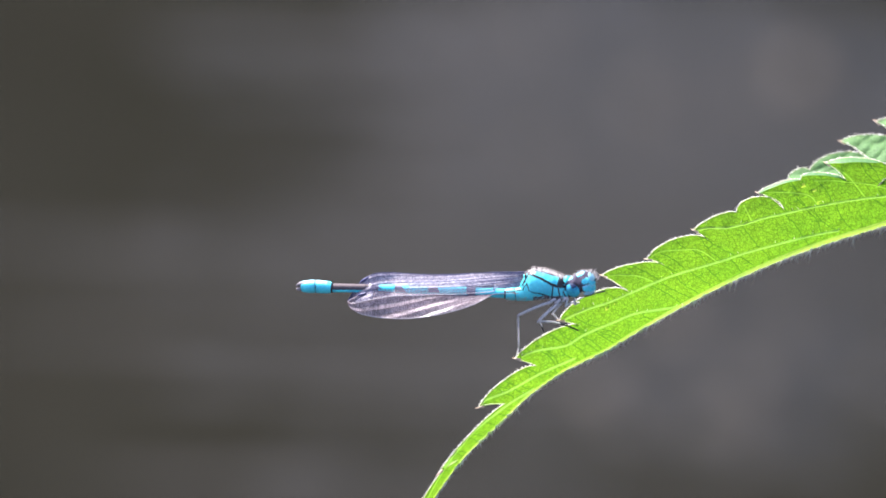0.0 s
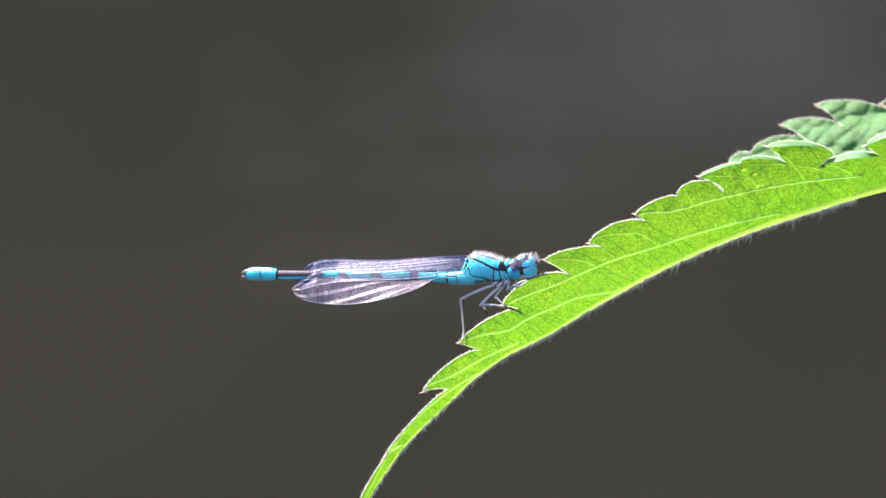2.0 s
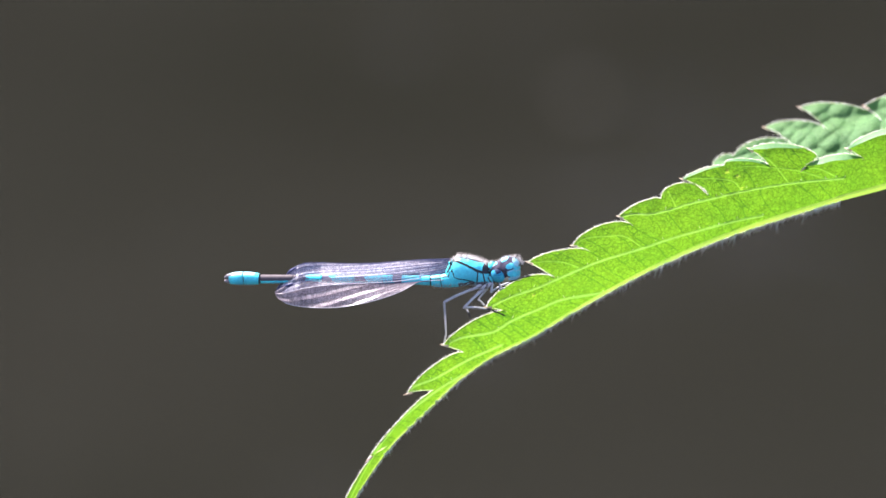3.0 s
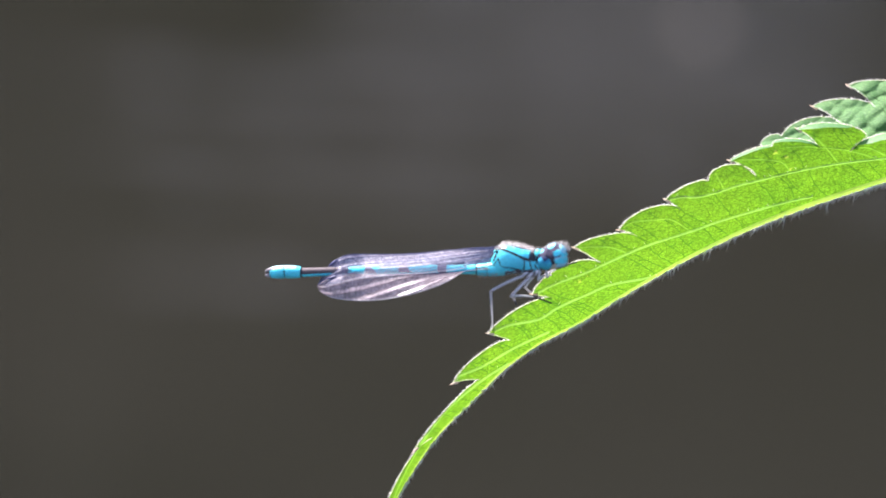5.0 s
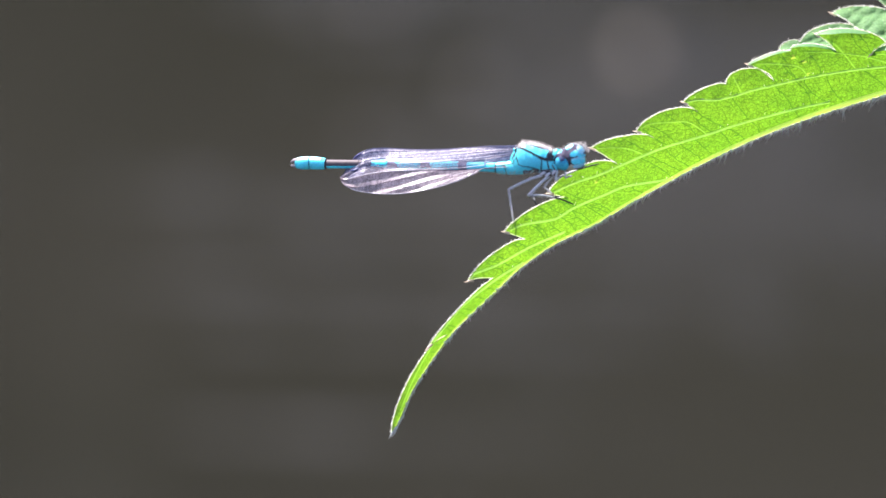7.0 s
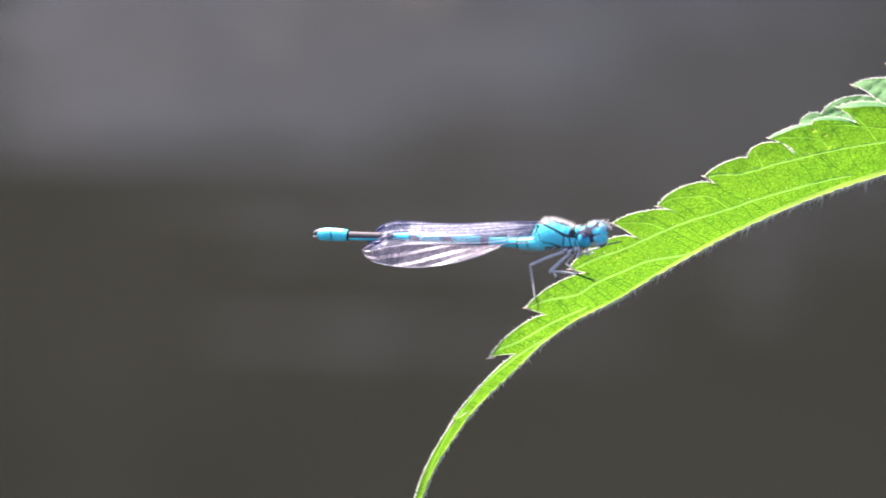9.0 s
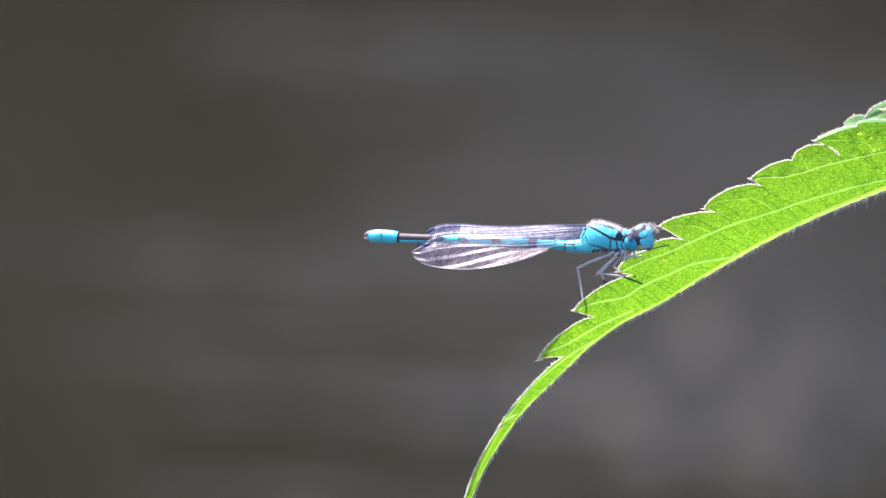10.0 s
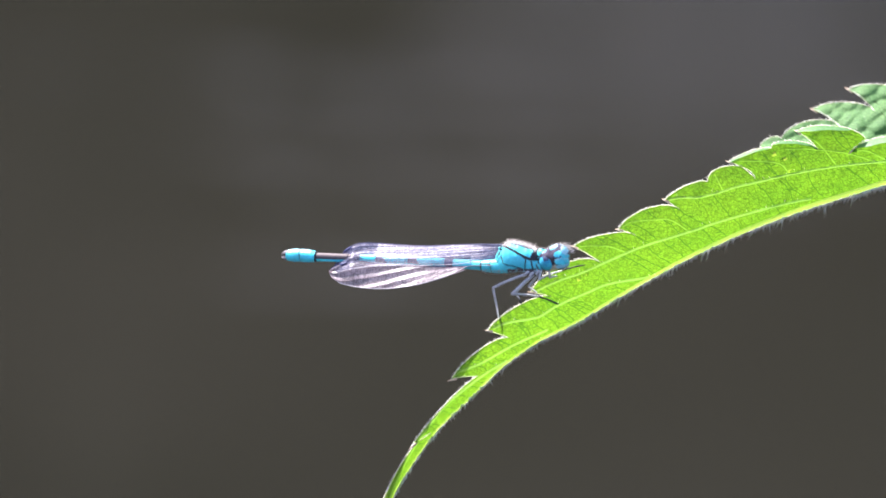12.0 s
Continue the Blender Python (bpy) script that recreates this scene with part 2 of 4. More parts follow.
def fill(outline, step, depth, veins=()):
    """A sheet inside a closed outline, lifted by depth(x, y). veins: (line, half width, rise) cut out of the sheet as
    raised strips. Returns the sheet and a mesh for each vein."""
    outline = [tuple(map(float, p)) for p in outline]
    pts, edges = list(outline), [(i, (i + 1) % len(outline)) for i in range(len(outline))]
    lo, hi = np.min(outline, axis=0), np.max(outline, axis=0)
    rng = np.random.default_rng(3)
    gx, gy = np.meshgrid(np.arange(lo[0], hi[0], step), np.arange(lo[1], hi[1], step))
    grid = np.stack([gx.ravel(), gy.ravel()], 1)
    grid = grid + rng.uniform(-0.25, 0.25, grid.shape) * step
    keep = within(outline, grid)
    for line, half, rise in veins:
        keep &= away(grid, line) > half + 1.5
    pts += [tuple(p) for p in grid[keep]]
    for line, half, rise in veins:
        d = np.gradient(line, axis=0)
        side = np.stack([-d[:, 1], d[:, 0]], 1) / np.linalg.norm(d, axis=1)[:, None]
        for off in (-half, 0.0, half):
            row = line + side * off
            ok = within(outline, row)
            last = None
            for p, good in zip(row, ok):
                if not good:
                    last = None
                    continue
                pts.append(tuple(p))
                if last is not None:
                    edges.append((last, len(pts) - 1))
                last = len(pts) - 1
    got = delaunay_2d_cdt([Vector(p) for p in pts], edges, [list(range(len(outline)))], 0, 1e-4)
    flat = np.array([(v.x, v.y) for v in got[0]])
    z = np.array([depth(x, y) for x, y in flat])
    tris = np.array([f[:3] for f in got[2] if len(f) == 3])
    mid = flat[tris].mean(axis=1)
    ok = within(outline, mid)
    tris, mid = tris[ok], mid[ok]
    owner = np.zeros(len(tris), int)
    for n, (line, half, rise) in enumerate(veins):
        owner[(away(mid, line) < half) & (owner == 0)] = n + 1
        gap = away(flat, line)
        z += rise * np.clip(1 - gap / half, 0, 1)
    made = []
    for n in range(len(veins) + 1):
        mine = tris[owner == n]
        used, back = np.unique(mine, return_inverse=True)
        bm = bmesh.new()
        verts = [bm.verts.new(settle(flat[i, 0], flat[i, 1], z[i])) for i in used]
        for a, c, d in back.reshape(-1, 3):
            bm.faces.new((verts[a], verts[c], verts[d]))
        bm.normal_update()
        made.append(bm)
    return made


# ---- water ----
def build_water():
    bm = bmesh.new()
    n = 24
    xs = [math.copysign(abs(k / n) ** 3, k) * 900 for k in range(-n, n + 1)]
    grid = [[bm.verts.new((x, y, 0)) for x in xs] for y in xs]
    for j in range(2 * n):
        for i in range(2 * n):
            bm.faces.new((grid[j][i], grid[j][i + 1], grid[j + 1][i + 1], grid[j + 1][i]))
    ob = part("water", bm, WATER, None)
    return tagged(ob, "dark olive pond water with drifting ripples", "water", kind="structure")


def ripple(length, width, crests, height, lean, grain=22, patchy=1.3):
    """A drifting train of wavelets, long slopes towards the near bank, sinking under the sheet all round."""
    ob = new("ripple")
    nx, ny = 48, crests * 10
    rows = []
    for j in range(ny + 1):
        v = j / ny * 2 - 1
        row = []
        for i in range(nx + 1):
            u = i / nx * 2 - 1
            phase = (v + 1) / 2 * crests + lean * u + 0.3 * noise.noise((u * 1.7, v * 1.3, lean * 9))
            saw = phase % 1.0
            saw = saw / 0.74 if saw < 0.74 else (1 - saw) / 0.26
            c = math.floor(phase)
            w = u * (1.2 + 0.5 * noise.noise((c * 7.3, lean * 3, 0.5))) + 0.45 * noise.noise((c * 3.1, 0.7, lean * 7))
            fade = max(0.0, 1 - w * w - v * v) ** 1.1 * (0.85 + 0.3 * noise.noise((u * 2.3, v * 2.1, lean)))
            fade *= 1.0 - 0.5 * patchy + patchy * abs(noise.noise((u * length * grain, math.floor(phase) * 3.7, lean * 5 + 2)))
            row.append((u * length / 2, v * width / 2, (0.25 + 0.75 * saw) * fade * height - 0.0008))
        rows.append(row)
    for c in range(crests):
        bm = bmesh.new()
        mine = [[bm.verts.new(p) for p in row] for row in rows[c * 10:c * 10 + 11]]
        for low, high in zip(mine, mine[1:]):
            for i in range(nx):
                bm.faces.new((low[i], low[i + 1], high[i + 1], high[i]))
        part("wavelet", bm, WATER, ob)
    return tagged(ob, "low glinting ripple drifting over dark pond water", "ripple", "ripples on the pond")


def build_woods():
    """The wooded far bank, itself out of view: added for its dark reflection in the pond."""
    rng = random.Random(5)
    verts, faces = [], []
    for _ in range(90):
        x, y = rng.gauss(0, 22), rng.uniform(27, 38)
        top, wide = rng.uniform(10.5, 16), rng.uniform(2.5, 4.5)
        for _ in range(420):
            a, q, h = rng.uniform(0, 6.283), math.sqrt(rng.random()), rng.random() ** 0.7
            r = wide * q * (1.05 - 0.75 * h ** 2)
            c = np.array([x + r * math.cos(a), y + r * math.sin(a), top * h + rng.uniform(-0.5, 0.5)])
            e = np.array([rng.gauss(0, 1) for _ in range(3)])
            g = np.cross(e, [rng.gauss(0, 1) for _ in range(3)])
            e, g = e / np.linalg.norm(e) * 0.6, g / np.linalg.norm(g) * 0.45
            k = len(verts)
            verts += [c - e, c - g, c + e, c + g]
            faces.append((k, k + 1, k + 2, k + 3))
    me = bpy.data.meshes.new("far_woods")
    me.from_pydata([tuple(v) for v in verts], [], faces)
    me.materials.append(LEAVES_FAR)
    return tagged(new("far_woods", me), "dark green woods along the far bank of the pond", "woods", kind="stuff")


# ---- nettle ----
# lower edge of the hanging leaf, from its tip to the stalk
LOWER_EDGE = [(-277, -469), (-268, -451), (-258, -431), (-244, -396), (-229, -371), (-210, -341), (-185, -306), (-160, -276), (-107, -226), (-57, -177),
              (-7, -141), (23, -123), (81, -95), (127, -66), (213, -16), (293, 26), (393, 71), (493, 107), (593, 138), (661, 158), (900, 215), (1200, 245)]
KEEL = spline(LOWER_EDGE, 8)
# teeth of the near half from the tip up: point of the tooth, the notch under it, the swell of its back, the hollow of its underside
TEETH = [(-215, -316, -181, -291, 0.28, -0.04), (-145, -198, -98, -191, 0.62, -0.12), (-81, -111, -44, -123, 0.62, -0.03), (-4, -43, 32, -50, 1.0, 0.0),
         (70, 37, 117, 10, 0.62, -0.05), (149, 67, 180, 57, 1.0, -0.08), (231, 119, 257, 103, 0.60, -0.05), (307, 160, 306, 152, 1.5, 0.0),
         (344, 186, 390, 158, 0.55, -0.17), (421, 218, 418, 210, 0.75, 0.0), (463, 240, 501, 208, 0.80, -0.15), (559, 205, 585, 227, 0.85, 0.0),
         (638, 241, 668, 223, 0.8, -0.1), (790, 292, 830, 275, 0.8, -0.1), (930, 305, 970, 290, 0.8, -0.1)]
# teeth of the far half
TEETH_FAR = [(394, 217, 396, 209, 1.35, 0.0), (433, 235, 431, 231, 1.15, 0.0), (486, 282, 536, 251, 0.80, -0.12), (548, 318, 596, 279, 0.75, -0.12),
             (664, 320, 693, 296, 0.8, -0.1), (790, 352, 815, 330, 0.8, -0.1), (930, 340, 950, 320, 0.8, -0.1)]
TEETH_FAR = [(tx + 5, ty - 3, nx + 5, ny - 3, back, under) for tx, ty, nx, ny, back, under in TEETH_FAR]
WIDTH_X = [-277, -230, -150, -81, 0, 60, 200, 320, 480, 700, 950, 1200]
WIDTH_H = [0, 20, 45, 62, 78, 92, 104, 112, 125, 105, 70, 4]
# veins that leave the midrib and run out into the teeth
LONG_VEINS = [
    [(633, 189), (568, 183), (513, 176), (443, 163), (393, 151), (358, 143), (323, 132), (288, 124), (258, 124), (238, 120)],
    [(488, 122), (443, 113), (393, 100), (323, 80), (273, 63), (193, 38), (134, 13), (81, -10), (37, -25), (5, -41)],
    [(233, -2), (203, -16), (134, -28), (94, -44), (41, -67), (7, -87), (-46, -97), (-72, -107)],
    [(23, -110), (-37, -137), (-92, -168), (-132, -184), (-141, -193)],
    [(-47, -164), (-87, -188), (-127, -218), (-157, -244), (-183, -275), (-206, -303)],
]
SHORT_VEINS = [
    [(610, 184), (580, 194), (540, 204), (500, 208), (470, 210), (443, 209)],
    [(450, 166), (433, 183), (400, 188), (356, 188)],
    [(273, 64), (241, 84), (208, 84), (173, 81), (156, 72)],
    [(163, 26), (150, 32), (128, 38), (103, 39), (80, 37)],
    [(333, 135), (328, 146), (318, 165)],
    [(-183, -275), (-215, -325), (-240, -372), (-262, -425)],
    [(533, 181), (505, 215), (480, 233)],
    [(620, 190), (590, 205), (566, 207)],
]


def settle(x, y, z):
    """A place on the leaf: what lies deeper is spread a little, as the eye sees it from the front."""
    k = 1 - z / 11212
    return Vector(((-123 + (x + 123) * k) * U, (60 + (y - 60) * k) * U, z * U))


RIB_WAY = np.gradient(KEEL, axis=0)


def above_rib(x, y):
    """Height over the lower edge."""
    d = (KEEL[:, 0] - x) ** 2 + (KEEL[:, 1] - y) ** 2
    i = int(d.argmin())
    over = (y - KEEL[i, 1]) * RIB_WAY[i, 0] - (x - KEEL[i, 0]) * RIB_WAY[i, 1]
    return math.copysign(math.sqrt(float(d[i])), over)


def tilt(x):
    """How steeply the blade leans out over the rib, from the hanging tip to the stalk."""
    return float(np.interp(x, [-277, 0, 200, 450, 1200], [1.2, 1.2, 1.0, 0.62, 0.6]))


def near_depth(x, y):
    w = float(np.interp(x, WIDTH_X, WIDTH_H))
    h = above_rib(x, y)
    s = h / (w + 1)
    # steep over the rib, flatter towards the teeth
    rise = 0.55 * s + 0.45 * (1 - (1 - min(1.0, s)) ** 2)
    return tilt(x) * w * (rise - 1) + 3.0 * noise.noise((x * 0.05, y * 0.05, 1)) + 1.2 * noise.noise((x * 0.13, y * 0.13, 5))


def far_depth(x, y):
    w = float(np.interp(x, WIDTH_X, WIDTH_H))
    h = above_rib(x, y)
    dome = noise.voronoi(((0.85 * x + 0.53 * y) / 46 + 0.25 * noise.noise((x * 0.03, y * 0.03, 6)), (0.85 * y - 0.53 * x) / 25, 0.3))[0]
    return -tilt(x) * w - 0.9 * h - 14 + 13 * (1 - min(1.0, dome[0] * 1.15) ** 2) + 1.5 * min(1.0, (dome[1] - dome[0]) * 4) + 1.5 * noise.noise((x * 0.09, y * 0.09, 4)) + 5 * noise.noise((x * 0.02, y * 0.02, 8))


def bow(a, b, out, steps=8):
    """A curve from a to b that bulges to its left by out times its length."""
    a, b = np.array(a, float), np.array(b, float)
    d = b - a
    n = np.array([-d[1], d[0]])
    mid = (a + b) / 2 + d * 0.12 + n * out
    ts = np.linspace(0, 1, steps, endpoint=False)
    return [tuple((1 - t) ** 2 * a + 2 * t * (1 - t) * mid + t * t * b) for t in ts]


def crest(a, b, swell, steps=16):
    """The back of a tooth from its point a to the next notch b: rises steeply, then runs level and drops into the notch."""
    a, b = np.array(a, float), np.array(b, float)
    d = b - a
    n = np.array([-d[1], d[0]])
    p, q = a + d * 0.15 + n * 0.20 * swell, a + d * 0.85 + n * 0.25 * swell
    ts = np.linspace(0, 1, steps, endpoint=False)
    return [tuple((1 - t) ** 3 * a + 3 * t * (1 - t) ** 2 * p + 3 * t * t * (1 - t) * q + t ** 3 * b) for t in ts]


def serrated(start, teeth, end, swell):
    edge = crest(start, teeth[0][2:4], swell, 24)
    for i, (tx, ty, nx, ny, back, under) in enumerate(teeth):
        edge += bow((nx, ny), (tx, ty), under, 6)
        edge += crest((tx, ty), teeth[i + 1][2:4] if i + 1 < len(teeth) else end, back)
    # the margin is a little uneven
    made = [tuple(edge[0])]
    for x, y in edge[1:]:
        made.append((x + 0.8 * noise.noise((x * 0.2, y * 0.2, 2)), y + 0.8 * noise.noise((x * 0.2, y * 0.2, 7))))
    return made + [end]


def rungs(outline, veins, rng):
    """Fine veins that climb from the rib from one long vein to the next."""
    made = []
    for i in range(10, len(KEEL) - 20, 2):
        if KEEL[i, 0] > 700 or rng.random() < 0.12:
            continue
        d = RIB_WAY[i] / np.linalg.norm(RIB_WAY[i])
        up = np.array([-d[1], d[0]])
        lean = rng.uniform(-0.75, -0.25)
        ray = KEEL[i] + (d * rng.uniform(-4, 4)) + np.outer(np.arange(4.0, 135.0, 1.5), up + d * lean)
        gap = np.min([away(ray, v) for v in veins], axis=0)
        ok = within(outline, ray) & (gap > 1.6)
        run = []
        for k, (p, good) in enumerate(zip(ray, ok)):
            if good:
                run.append(p)
            if (not good or k == len(ray) - 1) and run:
                if len(run) > 5 and rng.random() < 0.85:
                    n = len(run)
                    shift, bend, phase = rng.uniform(-7, 7), rng.uniform(-0.22, 0.22) * n, rng.uniform(0, 6)
                    line = [q + d * (shift + bend * math.sin(math.pi * k / n) + 0.6 * math.sin(k * 0.6 + phase)) for k, q in enumerate(run)]
                    made.append(np.array(line))
                    if n > 12 and rng.random() < 0.7:
                        at, way = rng.randint(n // 3, 2 * n // 3), rng.choice((-1, 1))
                        made.append(np.array([line[at] + d * way * 1.6 * k + up * (0.6 * k + 0.8 * math.sin(k)) for k in range(7)]))
                run = []
    return made


def build_nettle():
    plant = new("nettle_plant")
    plant.location = (0.098, 0.006, 0.0)
    tagged(plant, "green stinging nettle with toothed leaf hanging over water", "nettle")
    # square stem rising from the water's edge
    bm = bmesh.new()
    pts = [(0.004 * math.sin(k * 0.5), 0.003 * math.cos(k * 0.7), -0.12 + k * 0.06) for k in range(17)]
    tube(bm, pts, [0.0026 - 0.00006 * k for k in range(17)], 8)
    part("stem", bm, STEM, plant, "ridged green nettle stem")
    leaf = new("leaf")
    leaf.parent = plant
    near_edge = serrated(LOWER_EDGE[0], TEETH, (1200, 245), 0.60)
    far_edge = serrated((385, 150), TEETH_FAR, (1200, 245), 0.05)
    d = np.gradient(KEEL, axis=0)
    down = np.stack([d[:, 1], -d[:, 0]], 1) / np.linalg.norm(d, axis=1)[:, None]
    thick = np.interp(KEEL[:, 0], [-277, -100, 100, 300, 700, 1200], [2.0, 3.0, 4.5, 6.5, 10.0, 10.0])
    brim = KEEL - down * thick[:, None]
    outline = near_edge + [tuple(p) for p in brim[::-1][1:-1]]
    lines = [(spline(v, 10), 2.0, 1.5) for v in LONG_VEINS] + [(spline(v, 8), 1.15, 0.9) for v in SHORT_VEINS]
    long_count, vein_count = len(LONG_VEINS), len(lines)
    fine = rungs(outline, [v[0] for v in lines], random.Random(17))
    galls = ((424, 201, 4.6), (441, 192, 3.6), (449, 170, 3.2), (80, -21, 2.6), (92, -12, 2.0))
    lines += [(np.array([(x + r * k, y + 0.3 * r * k) for k in np.linspace(-0.45, 0.45, 7)]), r * 0.8, 2.0) for x, y, r in galls]
    gall_count = len(lines)
    lines += [(run, 0.75, 0.3) for run in fine]
    sheets = fill(outline, 6, near_depth, lines)
    part("near_half", sheets[0], LEAF_UNDER, leaf, "backlit bright green underside of the blade")
    bm = bmesh.new()
    last = None
    for i in range(len(KEEL)):
        row = []
        for q, rise in ((0, 0), (0.3, 0.9), (0.65, 0.9), (1, 0)):
            x, y = brim[i] + (KEEL[i] - brim[i]) * q
            row.append(bm.verts.new(settle(x, y, near_depth(x, y) + rise * thick[i] * 0.22)))
        if last:
            for k in range(3):
                bm.faces.new((last[k], row[k], row[k + 1], last[k + 1]))
        last = row
    part("midrib", bm, RIB, leaf, "pale yellow-green midrib")
    for n, bm in enumerate(sheets[1:]):
        if n < long_count:
            part("side_vein", bm, SIDE_VEIN, leaf)
        elif n < vein_count:
            part("tooth_vein", bm, TOOTH_VEIN, leaf)
        elif n < gall_count:
            part("gall", bm, GALL, leaf, "small yellow gall")
        else:
            part("cross_vein", bm, LINE, leaf)
    far_rib = [tuple(p) for p in brim if p[0] > 388]
    far_outline = far_edge + far_rib[::-1][1:]
    part("far_half", fill(far_outline, 3.5, far_depth)[0], LEAF_UPPER, leaf, "blue-green puckered upper side of the blade")

    def at(x, y, lift=0.0):
        return settle(x, y, near_depth(x, y) + lift)

    bm = bmesh.new()
    tube(bm, [settle(x, y, -8) for x, y in ((1185, 243), (1300, 250), (1420, 246), (1530, 236), (1600, 225))], 8 * U, 10)
    part("petiole", bm, STEM, leaf, "green leaf stalk")
    for teeth, depth in ((TEETH[:13], near_depth), (TEETH_FAR[2:5], far_depth)):
        for tx, ty, nx, ny, back, under in teeth:
            if abs(tx - nx) < 6:
                continue
            # hardened point of the tooth
            out = np.array([tx - nx, ty - ny], float)
            out = out / np.linalg.norm(out) + (0.0, -0.12)
            bm = bmesh.new()
            z = depth(tx, ty) + 0.3
            tube(bm, [settle(tx - out[0] * 9, ty - out[1] * 9, z), settle(tx - out[0] * 3, ty - out[1] * 3, z), settle(tx + out[0] * 7, ty + out[1] * 7, z)],
                 [2.4 * U, 1.9 * U, 0.25 * U], 6)
            part("tooth_tip", bm, TIP, leaf)
    # sunken veins on the upper side of the far half
    for tx, ty, *_ in TEETH_FAR[1:]:
        stem = spline([(tx + 3, ty - 3), (tx + 34, ty - 14), (tx + 70, ty - 40), (tx + 95, ty - 75)], 6)
        for line in [stem] + [np.array([stem[k], stem[k] + (14, 6 + 2 * k % 5), stem[k] + (30, 9)]) for k in (4, 8, 12)] + [np.array([stem[k], stem[k] + (4, -12), stem[k] + (14, -24)]) for k in (5, 9, 13)]:
            line = np.array([p for p, good in zip(line, within(far_outline, line)) if good])
            if len(line) > 1:
                bm = bmesh.new()
                tube(bm, [settle(x, y, far_depth(x, y) + 0.1) for x, y in line], 0.45 * U, 5)
                part("upper_vein", bm, LINE, leaf)
    # pale rolled rim
    for edge, depth, r in ((near_edge, near_depth, 0.75), (far_edge[20:], far_depth, 0.5), ([tuple(p) for p in KEEL[:150]], near_depth, 0.9)):
        bm = bmesh.new()
        tube(bm, [settle(x, y, depth(x, y)) for x, y in edge], r * U, 6)
        part("rim", bm, RIM, leaf)
    # margins of the upper teeth curl over and show their pale upper side
    for n, wide in ((8, 3.0), (9, 3.5), (10, 7.0), (11, 9.5), (12, 9.5)):
        tip, after = TEETH[n][:2], TEETH[n + 1][2:4]
        ridge = np.array(crest(tip, after, TEETH[n][4], 18))[2 if n == 11 else 0:14 if n == 10 else 18]
        d = np.gradient(ridge, axis=0)
        inward = np.stack([d[:, 1], -d[:, 0]], 1) / np.linalg.norm(d, axis=1)[:, None]
        spread = 1.5 + wide * np.sin(np.linspace(0.0, math.pi, len(ridge))) ** 0.7 * (1 + 0.1 * np.sin(np.arange(len(ridge)) * 0.9 + n))
        bm, last = bmesh.new(), None
        for p, q, w in zip(ridge, inward, spread):
            row = [bm.verts.new(at(*(p + q * w * f), 0.4 + w * z)) for f, z in ((-0.06, -0.1), (0.2, 0.55), (0.5, 1.3), (0.8, 2.0), (1.0, 2.3))]
            for k in range(4 if last else 0):
                bm.faces.new((last[k], row[k], row[k + 1], last[k + 1]))
            last = row
        part("curled_margin", bm, CURL, leaf, "pale curled margin")
    # stinging hairs below the midrib, short down along the rims
    rng = random.Random(11)
    bm = bmesh.new()
    for x, y in spline(KEEL[1:150:2], 7):
        for _ in range(3):
            a = rng.gauss(-2.0, 0.3)
            n = rng.uniform(5, 11) * (0.75 + 0.6 * min(1, max(0, (x + 277) / 700))) * (1.9 if rng.random() < 0.06 else 1)
            z = near_depth(x, y) - rng.uniform(-1, 4)
            x0, y0 = x + rng.uniform(-3, 3), y + rng.uniform(-0.5, 1.5)
            hair(bm, settle(x0, y0, z), settle(x0 + n * math.cos(a), y0 + n * math.sin(a), z + rng.uniform(-4, 4)), 1.5 * U)
    tagged(part("rib_hairs", bm, HAIR, leaf, "white stinging hairs"), kind="stuff")
    bm = bmesh.new()
    for edge, depth in ((near_edge, near_depth), (far_edge[20:], far_depth)):
        for i in range(1, len(edge)):
            (ax, ay), (bx, by) = edge[i - 1], edge[i]
            if ax > 760:
                continue
            count = max(1, int(math.hypot(bx - ax, by - ay) / 0.8))
            for k in range(count):
                q = rng.random()
                x, y = ax + (bx - ax) * q, ay + (by - ay) * q
                a = rng.uniform(1.6, 3.4)
                n = rng.uniform(1.8, 5) * (1.4 if rng.random() < 0.05 else 1)
                z = depth(x, y)
                hair(bm, settle(x, y, z), settle(x + n * math.cos(a), y + n * math.sin(a), z + rng.uniform(-2, 3)), 0.30 * U)
    tagged(part("rim_hairs", bm, HAIR, leaf, "short white rim hairs"), kind="stuff")
    # scattered bristles on the veins of the underside
    bm = bmesh.new()
    for v in LONG_VEINS + [LOWER_EDGE[8:20]]:
        for x, y in spline(v, 4):
            if rng.random() < 0.45:
                x, y = x + rng.uniform(-2, 2), y + rng.uniform(0, 5)
                a, n = rng.uniform(0.9, 2.6), rng.uniform(4, 8)
                hair(bm, at(x, y), settle(x + n * math.cos(a), y + n * math.sin(a), near_depth(x, y) + rng.uniform(3, 6)), 0.4 * U)
    tagged(part("vein_bristles", bm, HAIR, leaf, "pale bristles on the veins"), kind="stuff")
    return leaf


# ---- damselfly ----
STRETCH = 1.0098


def V(x, y, z=0.0):
    return Vector((x * STRETCH * U, y * U, z * U))


